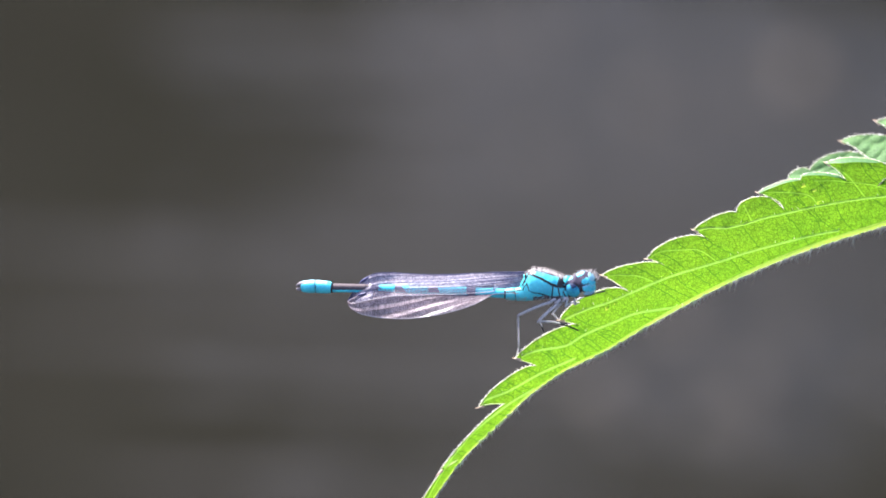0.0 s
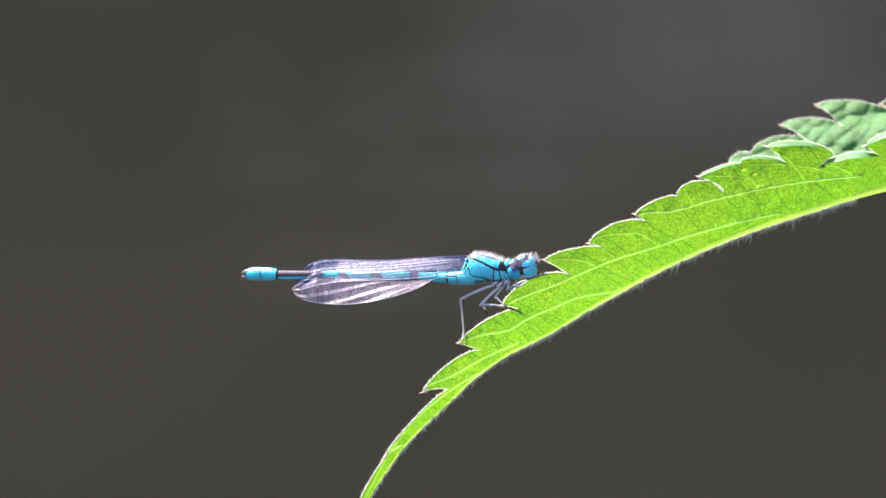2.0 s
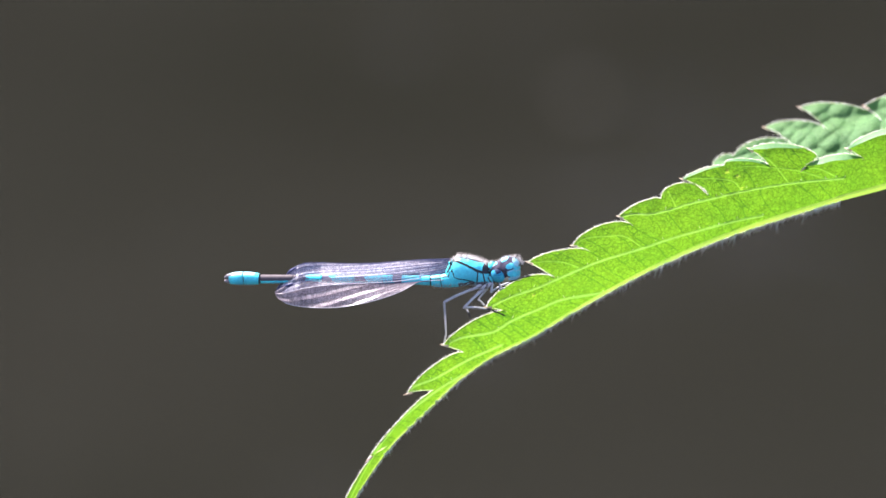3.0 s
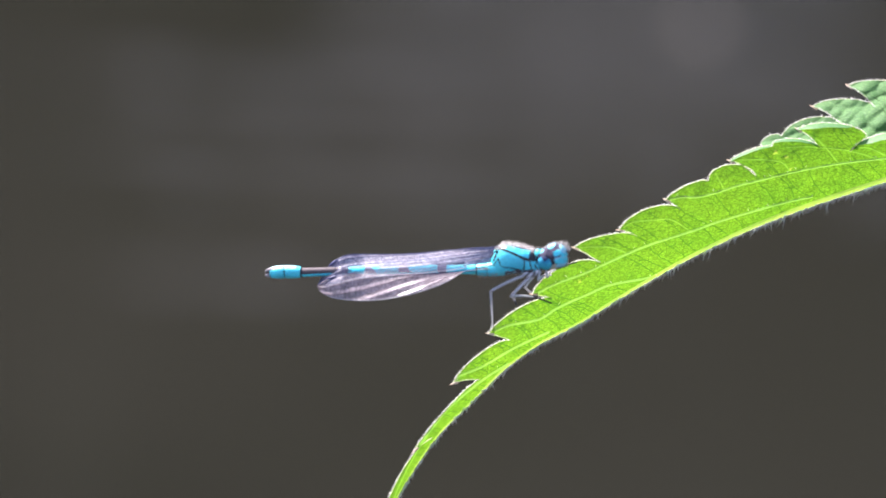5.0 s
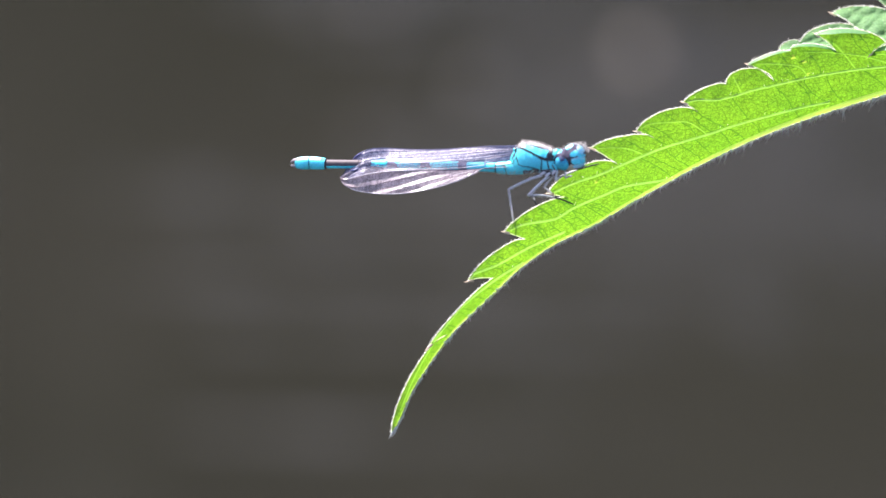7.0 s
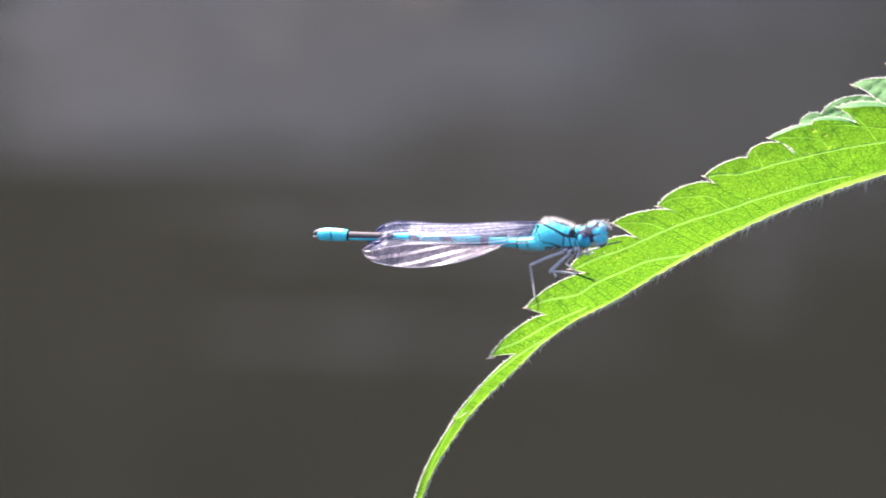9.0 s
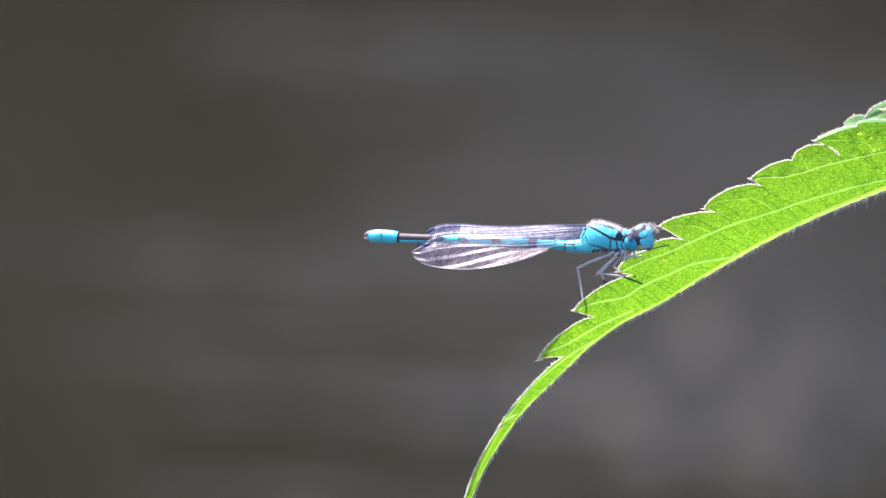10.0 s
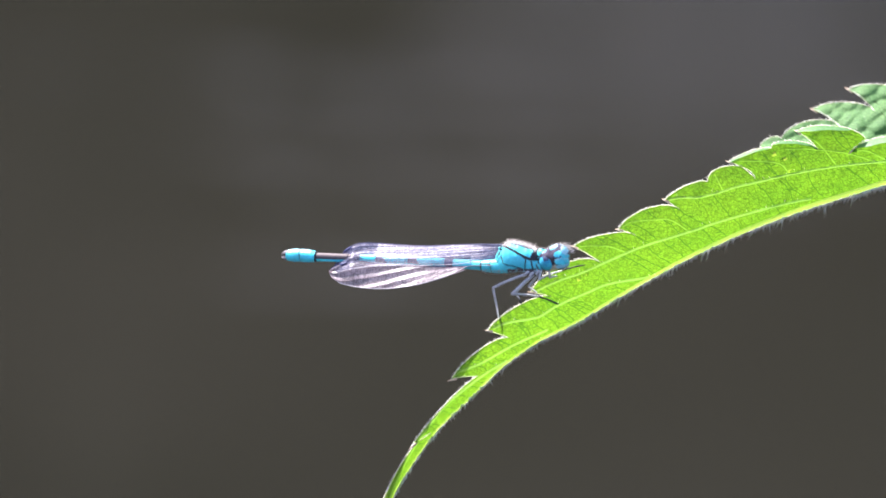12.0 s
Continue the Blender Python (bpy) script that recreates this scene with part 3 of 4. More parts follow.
def ball(name, centre, radii, parent, mats, paint, segs=48, rings=32, turn=0.0, label=""):
    """A rounded body with its markings; paint(x, y, z) in unit-sphere terms picks the slot."""
    bm = bmesh.new()
    bmesh.ops.create_uvsphere(bm, u_segments=segs, v_segments=rings, radius=1.0)
    bmesh.ops.rotate(bm, verts=bm.verts, matrix=Matrix.Rotation(math.pi / 2, 3, "Y"))
    for f in bm.faces:
        c = f.calc_center_median()
        f.material_index = paint(c.x, c.y, c.z)
    m = Matrix.Translation(V(*centre)) @ Matrix.Rotation(turn, 4, "Z") @ Matrix.Diagonal((radii[0] * U, radii[1] * U, radii[2] * U, 1))
    bm.transform(m)
    return part(name, bm, mats, parent, label)


def hull(name, stations, parent, mats, paint, along, sides, label="", dents=0.5):
    """A body lofted through stations (x, top, bottom, half depth); paint(x, y, z) in model units picks the slot."""
    s = np.array(stations, float)
    bm = bmesh.new()
    rings = []
    for x in np.linspace(s[0, 0], s[-1, 0], along + 1):
        top, low, deep = (float(np.interp(x, s[:, 0], s[:, k])) for k in (1, 2, 3))
        mid, half = (top + low) / 2, (top - low) / 2
        ring = []
        for k in range(sides):
            a = 2 * math.pi * k / sides
            c, q = math.cos(a), math.sin(a)
            y = mid + half * math.copysign(abs(c) ** 0.9, c)
            z = deep * math.copysign(abs(q) ** 0.85, q)
            n = dents * noise.noise((x * 0.11, y * 0.11, z * 0.11 + 2))
            ring.append(bm.verts.new(V(x, y + n * c, z + n * q)))
        rings.append(ring)
    for i in range(along):
        for k in range(sides):
            f = bm.faces.new((rings[i][k], rings[i + 1][k], rings[i + 1][(k + 1) % sides], rings[i][(k + 1) % sides]))
            c = f.calc_center_median() / U
            f.material_index = paint(c.x / STRETCH, c.y, c.z)
    for ring in (rings[0], rings[-1]):
        bm.faces.new(ring).material_index = 1
    bmesh.ops.recalc_face_normals(bm, faces=bm.faces)
    return part(name, bm, mats, parent, label)


def near_line(x, y, line):
    """Distance from a line of points."""
    return float(away([(x, y)], np.array(line, float))[0])


def segment(fly, x0, x1, y0, y1, r0, r1, r2, paint, label=""):
    """One ring of the abdomen, a little swollen between its joints."""
    bm = bmesh.new()
    n = max(14, int((x1 - x0) / 1.2))
    path, radii = [], []
    for k in range(n + 1):
        q = k / n
        path.append(V(x0 + (x1 - x0) * q, y0 + (y1 - y0) * q))
        r = r0 * (1 - q) ** 2 + 2 * q * (1 - q) * r1 + r2 * q * q
        radii.append(r * U * (0.93 if k in (0, n) else 1.0))
    # angle 0 points down, pi up
    tube(bm, path, radii, 28, 0.95, lambda i, a: paint((i + 0.5) / n, -math.cos(a)))
    return part("abdomen_segment", bm, [BLUE, BLACK, BROWN, PALE, MARK], fly, label)


def wing(fly, base, tip_x, lead, trail, z, flare, slope, name, bright, long_veins, films, label, ink, thin=9.0, forward=0.0):
    """One wing: pleated film between a leading and a trailing edge. The pleats fan out from the root and bend down
    into the tip; bright lists the pleats that get a glint painted in the second film."""
    lead, trail = spline(lead, 10), spline(trail, 10)

    def across(edge, x):
        order = np.argsort(edge[:, 0])
        return float(np.interp(x, edge[order, 0], edge[order, 1]))

    def pleat(q, v):
        return v + slope * (0.95 - q)

    def where(q, v):
        x = base[0] + (tip_x - base[0]) * q
        hi, lo = across(lead, x), across(trail, x)
        y = hi + (lo - hi) * v
        ahead = forward * min(1.0, max(0.0, (q - 0.76) / 0.12))
        return x, y, z + ahead + flare * v * min(1, q * 2.5) * (1 - 0.8 * q ** 3) + 0.9 * math.sin(pleat(q, v) * 15) * min(1, q * 2)

    nx, ny = 150, 60
    bm = bmesh.new()
    cols = [1 - (1 - i / nx) ** 1.6 for i in range(nx + 1)]
    grid = [[bm.verts.new(V(*where(q, j / ny))) for j in range(ny + 1)] for q in cols]
    for i in range(nx):
        for j in range(ny):
            f = bm.faces.new((grid[i][j], grid[i + 1][j], grid[i + 1][j + 1], grid[i][j + 1]))
            q, v = (cols[i] + cols[i + 1]) / 2, (j + 0.5) / ny
            s = pleat(q, v) + 0.03 * noise.noise((q * 60, v * 9, z))
            # the painted glints break up towards their ends
            lit = any(a < s < a + w and q0 < q < q1 and noise.noise((q * 95, v * 22, z + 3)) < 0.30 + 2.5 * min(q - q0, q1 - q) for a, w, q0, q1 in bright)
            f.material_index = 2 if v > thin and 0.2 < q < 0.86 else 1 if lit else 0
    film = part(name, bm, films, fly, label)
    up = Vector((0, 0, 0.4 * U))
    for k, s in enumerate(long_veins):
        qs = [q for q in np.linspace(0.02, 0.995, 120) if 0.0 <= s - slope * (0.95 - q) <= 1.0]
        if len(qs) < 4:
            continue
        bm = bmesh.new()
        tube(bm, [V(*where(q, s - slope * (0.95 - q))) + up for q in qs], (0.33 + 0.18 * (k % 3 == 1)) * U, 5)
        part("long_vein", bm, ink, film)
    for v in (0.0, 1.0):
        bm = bmesh.new()
        tube(bm, [V(*where(q, v)) + up for q in cols if v == 0 or 0.2 < q < 0.94], (0.85 if v == 0 else 0.6) * U, 5)
        part("edge_vein", bm, VEIN if v == 0 else PALE_VEIN, film)
    bm = bmesh.new()
    rng = random.Random(int(z * 10) + 500)
    for k in range(64):
        q = 0.14 + 0.85 * k / 64
        stops = [0.0] + [v for v in (s - slope * (0.95 - q) for s in long_veins) if 0 < v < 1] + [1.0]
        for a, c in zip(stops, stops[1:]):
            if c - a > 0.01 and rng.random() < 0.7:
                qq = q + rng.uniform(-0.007, 0.007)
                tube(bm, [V(*where(qq, v)) + up for v in np.linspace(a, c, 4)], 0.34 * U, 4, caps=False)
    tagged(part("cross_vein", bm, ink, film), kind="stuff")
    # dark cell near the tip of the leading edge
    bm = bmesh.new()
    tube(bm, [V(*where(q, 0.06)) + up for q in (0.895, 0.91, 0.925, 0.94)], [1.2 * U, 2.4 * U, 2.4 * U, 1.2 * U], 6)
    part("wing_spot", bm, VEIN, film, "dark cell near the wing tip")
    return film


def leg(fly, joints, radii, name="leg", dark_end=True, spines=True, grip=1.0):
    """A jointed leg: thigh, shin and foot, with stiff spines."""
    holder = None
    reach = (0, 5, 52, 62)
    joints = [(x - 0.2 * r * grip, y, z - r * grip) for r, (x, y, z) in zip(reach, joints)]
    kinds = ("thigh", "shin", "foot")
    for k in range(len(joints) - 1):
        a, b = V(*joints[k]), V(*joints[k + 1])
        sag = (b - a).length * 0.03
        bm = bmesh.new()
        r0, r1 = radii[k] * 0.92 * U, radii[k + 1] * 0.92 * U
        tube(bm, [a.lerp(b, q) + Vector((0, sag * math.sin(q * math.pi), 0)) for q in (0, 0.06, 0.3, 0.6, 0.92, 1)],
             [r0 * 0.7, r0 * 1.1, r0 * 0.95, (r0 + r1) / 2, r1 * 1.15, r1 * 0.8], 12, paint=lambda i, ang: 1 if 0.55 < math.cos(ang) < 0.9 else 0)
        if spines and k > 0:
            rng = random.Random(k + int(joints[0][0]))
            for s in range(7):
                p = a.lerp(b, 0.1 + 0.12 * s)
                d = Vector((rng.choice((-1, 1)) * 3.2, -2.5, rng.uniform(-1, 2))) * U
                hair(bm, p, p + d, 0.22 * U)
        mats = [BLACK, BLACK] if dark_end and k == len(joints) - 2 else [GREY, BROWN]
        ob = part(kinds[min(k, 2)] if holder else name, bm, mats, holder or fly)
        holder = holder or ob


def build_fly():
    fly = new("damselfly")
    tagged(fly, "blue and black damselfly perched on a nettle leaf", "damselfly")
    # abdomen from the tail forwards; second value: up on the ring's side
    # pale tops of the two tail rings: a highlight painted in
    segment(fly, -455, -429, 4, 5, 9, 12.5, 11.5, lambda q, u: 3 if u > 0.45 else 0)
    segment(fly, -429, -399, 5, 4, 11.5, 12, 9.5, lambda q, u: 1 if q > 0.90 or q < 0.06 and u < 0.2 else (3 if u > 0.5 and q < 0.7 else 0))
    segment(fly, -399, -340, 3.5, 4.5, 8.0, 7.6, 7.5, lambda q, u: 2 if u > -0.35 else 0, "dark-topped ring")
    segment(fly, -340, -289, 4.5, 5.0, 7.5, 7.6, 7.5, lambda q, u: (2 if u > -0.4 else 0) if q < 0.42 else 0, "ring dark at its hind end")
    segment(fly, -289, -230, 5.0, 5.0, 7.5, 7.8, 7.5, lambda q, u: 4 if q < 0.27 - 0.10 * u and u > -0.75 else 0, "ring with a dark joint mark")
    segment(fly, -230, -163, 5.0, 5.0, 7.5, 7.8, 7.5, lambda q, u: 4 if q < 0.27 - 0.07 * u and u > -0.7 else 0)
    segment(fly, -163, -97, 5.0, 3.0, 7.5, 8.0, 8.8, lambda q, u: 4 if (q < 0.24 and u > -0.75) or (0.06 < q < 0.18) else 0)
    segment(fly, -97, -78, 2.5, 2.5, 9.0, 11.0, 11.5, lambda q, u: 1 if q < 0.12 or abs(u - 0.42) < 0.10 else 0)
    segment(fly, -78, -56, 2.5, 4.5, 11.5, 13, 13.5, lambda q, u: 1 if abs(u - 0.42 - 0.25 * q) < 0.09 or q < 0.05 and u < 0.5 else 0)
    # claspers at the tail
    for dz, dy in ((4, 5), (-4, 5), (3, -4), (-3, -4)):
        bm = bmesh.new()
        tube(bm, [V(-450, 4 + dy, dz), V(-457, 3.5 + dy * 0.95, dz), V(-463, 2.5 + dy * 0.6, dz * 0.8)], [4.6 * U, 3.8 * U, 1.4 * U], 10)
        part("clasper", bm, CLASPER, fly)

    # thorax: blue sides, black shoulder stripes, dark keel
    stripe = [(-58, 40), (-46, 36.5), (-30, 30), (-13, 21), (-2, 19)]
    ante_top = [(-44, 43.5), (-20, 38.5), (0, 34)]
    suture = [(-58, 24), (-55, 16), (-53, 9), (-45, 6), (-33, 4.5), (-18, 1)]

    def coat(x, y, z):
        wob = 0.8 * noise.noise((x * 0.25, y * 0.25, 1.5))
        upper = float(np.interp(x, [p[0] for p in ante_top], [p[1] for p in ante_top])) + wob
        mid = float(np.interp(x, [p[0] for p in stripe], [p[1] for p in stripe])) + wob
        if x < -56 - 0.15 * (y - 20) and y > 17 + 3 * wob:
            return 0 if math.sin(x * 0.8 - y * 0.35 + 2 * wob) > 0.35 else 1
        if y > upper:
            return 3 if noise.noise((x * 0.16, y * 0.2, z * 0.16)) > 0.25 else 1
        if y > mid + 2.3:
            return 0 if -49 < x - 0.2 * (y - 40) < -0.5 else 1
        if y > mid - 2.3 - 1.0 * max(0.0, min(1.0, (x + 18) / 8)):
            return 1
        if near_line(x, y, suture) < 0.9 + 0.4 * wob:
            return 1
        if abs(x + 13 - 0.12 * y) < 1.1 and y < 20 or abs(x - 1 + 0.2 * y) < 1.2:
            return 1
        if abs(x + 61 - 0.3 * (y - 20)) < 0.9:
            return 1
        if x > -46 and y < -1.5 + 0.10 * (x + 42) + 2.5 * noise.noise((x * 0.13, 3, z * 0.1)):
            return 2 if noise.noise((x * 0.22, y * 0.3, z * 0.2)) > -0.15 else 3
        return 0
    hull("thorax", [(-70, 26, 4, 6), (-67, 32, -3, 10), (-61, 39, -8, 14), (-52, 44, -8.5, 18), (-42, 46, -7, 20.5), (-28, 44.5, -4.5, 21.5), (-12, 39.5, -5, 20),
                    (-2, 35.5, -7.5, 17), (6, 31, -7, 12), (12, 25, -2, 6)], fly, [BLUE, BLACK, BROWN, PALE], coat, 150, 132, "blue thorax with black shoulder stripes")
    ball("wing_root", (-60, 35, 8), (4.5, 3.6, 5), fly, [BLUE, BLACK], lambda x, y, z: 1 if abs(x) < 0.3 or y > 0.6 else 0, 24, 18)
    ball("wing_root", (-60, 38, -10), (5, 5, 5), fly, [BROWN, BLACK], lambda x, y, z: 1 if abs(x) < 0.2 else 0, 24, 18)
    # leg bases, pale plates with dark seams
    for x, y, z, a in ((-10, -6, 10, 0.5), (-1, -8, 11, 0.8), (9, -4, 9, 1.0), (-6, -8, -8, 0.6), (6, -6, -8, 0.9)):
        ball("leg_base", (x, y, z), (6.5, 3.4, 4.2), fly, [GREY, BLACK, BROWN], lambda x, y, z: 1 if abs(x) > 0.85 else (2 if y < -0.6 else 0), 28, 20, a)
    ball("collar", (11, 27, 0), (9, 13, 12), fly, [BLUE, BLACK, BROWN, PALE], lambda x, y, z: 0 if (x - 0.1) ** 2 / 0.6 + (y - 0.30) ** 2 / 0.26 < 1 or y < -0.38 else 1, 56, 44, -0.25)
    ball("neck", (8, 6, 3), (8, 10, 10), fly, [BLUE, BLACK, PALE], lambda x, y, z: 1 if abs(x + 0.3 * y) < 0.16 or y > 0.55 else (2 if y < -0.5 else 0), 40, 30, 0.2)

    # head: dark crown, blue face plates parted by dark seams
    plates = [(35, 42.0, 7.0, 3.0, 0.6, 0), (55.0, 38.5, 5.0, 7.0, 0.15, 3), (45, 29.5, 7.0, 4.4, 0.45, 0), (56.5, 27.0, 4.6, 3.6, 0.2, 0),
              (51.5, 17.5, 9.5, 5.4, 0.15, 0), (52, 9.0, 8.5, 2.8, 0.3, 3), (14, 33.0, 6.5, 3.2, 0.25, 0), (38, 4.5, 8.0, 4.0, 0.2, 4), (61, 17, 2.0, 6, 0.0, 3)]

    def face(x, y, z):
        n = noise.noise((x * 0.25, y * 0.25, z * 0.25))
        for px, py, rx, ry, turn, slot in plates:
            dx, dy = x - px, y - py
            u, v = dx * math.cos(turn) + dy * math.sin(turn), dy * math.cos(turn) - dx * math.sin(turn)
            if (u / rx) ** 2 + (v / ry) ** 2 < 1.42 + 0.7 * n:
                return 3 if slot == 0 and v > 0.45 * ry and n > 0 else slot
        return 2 if y > 24 + 6 * n or n > 0.15 else 1
    head = hull("head", [(6, 27, 8, 7), (10, 33, 3, 11), (16, 36.5, 0.5, 14), (24, 39.5, 0, 16), (32, 44, 0.5, 17), (42, 46, 1.5, 17), (50, 45.5, 3, 15), (55, 43.5, 4.5, 12), (58.5, 40, 7, 9),
                         (61, 35, 11, 6), (62, 30, 17, 2.5)], fly, [BLUE, BLACK, HEAD_DARK, PALE, JAW], face, 130, 112, "blue and black head", 1.6)

    def gaze(x, y, z):
        spot = noise.noise((x * 4, y * 4, z * 4 + 3))
        if (x + 0.02) ** 2 + (y - 0.48) ** 2 * 0.8 < 0.14 + 0.10 * spot:
            return 1
        if y > 0.62 + 0.15 * x + 0.2 * spot or x < -0.86 or x > 0.9:
            return 1
        return 2 if y > -0.1 + 0.5 * spot or spot > 0.3 else 0
    ball("eye", (24.5, 14.5, 7), (14.8, 14, 12.5), head, [EYE_BLUE, EYE_DARK, EYE_DEEP], gaze, 96, 72, 0.0, "glossy blue eye with dark top")
    ball("eye", (37, 38, -12), (12, 10, 11), head, [EYE_BLUE, EYE_DARK], lambda x, y, z: 1 if x < 0.35 else 0, 40, 30)
    for dz in (5, -5):
        bm = bmesh.new()
        tube(bm, [V(53, 43, dz), V(55, 47, dz), V(58, 50, dz * 1.4), V(62, 52, dz * 2)], [1.2 * U, 0.8 * U, 0.4 * U, 0.2 * U], 6)
        part("antenna", bm, BLACK, head)

    # fine hair on the back, the head and the belly
    rng = random.Random(21)
    bm = bmesh.new()
    for _ in range(1100):
        x = rng.uniform(-58, 66)
        y = float(np.interp(x, [-58, -45, -30, 0, 20, 36, 55, 66], [38, 46, 46, 36, 35, 45, 46, 37])) - rng.uniform(0, 7)
        z = rng.uniform(-15, 15 if x < 4 else 3)
        n = rng.uniform(3, 12 if x < 4 else 9)
        a = rng.gauss(1.6, 0.4) if x < 56 else rng.gauss(0.9, 0.5)
        hair(bm, V(x, y, z), V(x + n * math.cos(a), y + n * math.sin(a), z + rng.uniform(-3, 3)), 0.26 * U)
    for _ in range(420):
        x, z, n = rng.uniform(-92, 8), rng.uniform(-10, 16), rng.uniform(2, 7)
        a = rng.gauss(-1.6, 0.4)
        y = float(np.interp(x, [-92, -60, -30, 8], [-7, -7, -2, -5])) + 0.02 * z * z
        hair(bm, V(x, y, z), V(x + n * math.cos(a), y + n * math.sin(a), z), 0.26 * U)
    for _ in range(150):
        x, y, n, a = rng.uniform(52, 62), rng.uniform(4, 46), rng.uniform(2, 6), rng.gauss(0.0, 0.7)
        hair(bm, V(x, y, rng.uniform(-4, 12)), V(x + n * math.cos(a), y + n * math.sin(a), rng.uniform(-4, 14)), 0.24 * U)
    tagged(part("body_hair", bm, FUZZ, fly, "fine pale hair"), kind="stuff")

    # wings folded along the abdomen, the near hind wing drooping
    low_lead = [(-58, 8), (-110, 1), (-180, -3), (-250, -3), (-288, -2), (-310, 0), (-330, 0), (-348, -5), (-361, -11), (-368, -16), (-371, -19)]
    low_trail = [(-58, 4), (-105, 2), (-118, -1), (-135, -11), (-150, -19), (-180, -30), (-210, -38), (-250, -45), (-281, -47), (-311, -46), (-341, -42), (-361, -34), (-369, -25), (-371, -19)]
    glint = [(0.10, 0.11, 0.5, 0.99), (0.46, 0.07, 0.58, 0.98), (0.74, 0.07, 0.50, 0.96), (1.08, 0.04, 0.40, 0.9), (1.44, 0.05, 0.25, 0.60)]
    veins = [0.10 + 0.21 * k for k in range(12)]
    wing(fly, (-58, 8), -371, low_lead, low_trail, 8.5, 30, 1.75, "hind_wing", glint, veins, [FILM_SMOKY, FILM_GLINT], "clear hind wing with glints painted on its pleats", MAUVE_VEIN)
    up_lead = [(-50, 43), (-80, 41), (-110, 40), (-150, 37), (-200, 33), (-250, 32), (-301, 33), (-324, 31), (-339, 25), (-349, 18), (-356, 8), (-363, -2), (-368, -11), (-371, -17)]
    up_trail = [(-50, 30), (-80, 14), (-130, 4), (-180, -1), (-250, -5), (-290, -8), (-320, -13), (-345, -19), (-362, -22), (-371, -17)]
    sheen = [(0.10, 0.04, 0.02, 0.97), (0.22, 0.05, 0.02, 0.6), (0.33, 0.05, 0.30, 0.97), (0.55, 0.12, 0.40, 0.99), (0.40, 0.06, 0.02, 0.35), (0.62, 0.05, 0.02, 0.3), (0.80, 0.08, 0.02, 0.25)]
    veins = [0.04 + 0.10 * k + 0.02 * (k % 3) for k in range(13)]
    wing(fly, (-50, 40), -371, up_lead, up_trail, -22, 62, 0.25, "fore_wing", sheen, veins, [FILM_LILAC, FILM_GLINT, FILM_CLEAR], "clear fore wing held over the back", VEIN, 0.64, 16.0)
    wing(fly, (-50, 40), -352, [(x, y - 1) for x, y in up_lead], [(x, y * 0.5 + 9) for x, y in up_trail], -30, 20, 0.25, "fore_wing", sheen, veins, [FILM_LILAC, FILM_GLINT], "clear fore wing held over the back", VEIN)
    wing(fly, (-58, 12), -362, [(x, y + 4) for x, y in low_lead], [(x, y * 0.8 + 3) for x, y in low_trail], -11, -30, 1.75, "hind_wing", glint[:3], veins, [FILM_SMOKY, FILM_GLINT], "clear hind wing with glints painted on its pleats", MAUVE_VEIN)

    # legs gripping the leaf's teeth
    leg(fly, [(-9, -7, 9), (-71, -35, 12), (-64, -92, 4), (-67, -108, 2)], [3.2, 2.5, 1.6, 0.9], dark_end=False)
    leg(fly, [(1, -9, 10), (-36, -45, 14), (8, -47, 8), (42, -59, 4)], [3.2, 2.4, 1.7, 1.2])
    leg(fly, [(-3, -9, -8), (-37, -43, -12), (-30, -53, -14), (-26, -62, -14)], [2.6, 2.2, 1.7, 1.0], grip=0.3)
    leg(fly, [(14, -1, 9), (12, -17, 12), (48, 1, 8), (88, 13, 6)], [2.8, 2.2, 1.6, 1.1])
    leg(fly, [(24, 0, -8), (25, -13, -10), (35, -9, -16)], [2.4, 1.9, 1.4], dark_end=False, grip=0.4)
    leg(fly, [(8, -5, -9), (-14, -30, -14), (-2, -40, -20)], [2.4, 1.9, 1.4], dark_end=False, grip=0.4)
    return fly


build_water()
build_woods()
LEAF = build_nettle()
FLY = build_fly()
RIPPLE_UPPER = ripple(0.48, 0.46, 14, 0.0150, 0.25)
RIPPLE_LOWER = ripple(0.30, 0.28, 8, 0.0150, -0.3)
RIPPLE_MIDDLE = ripple(0.44, 0.28, 8, 0.0150, 0.4)
RIPPLE_WIDE = ripple(0.80, 1.10, 44, 0.0078, 0.55, 50, 0.5)


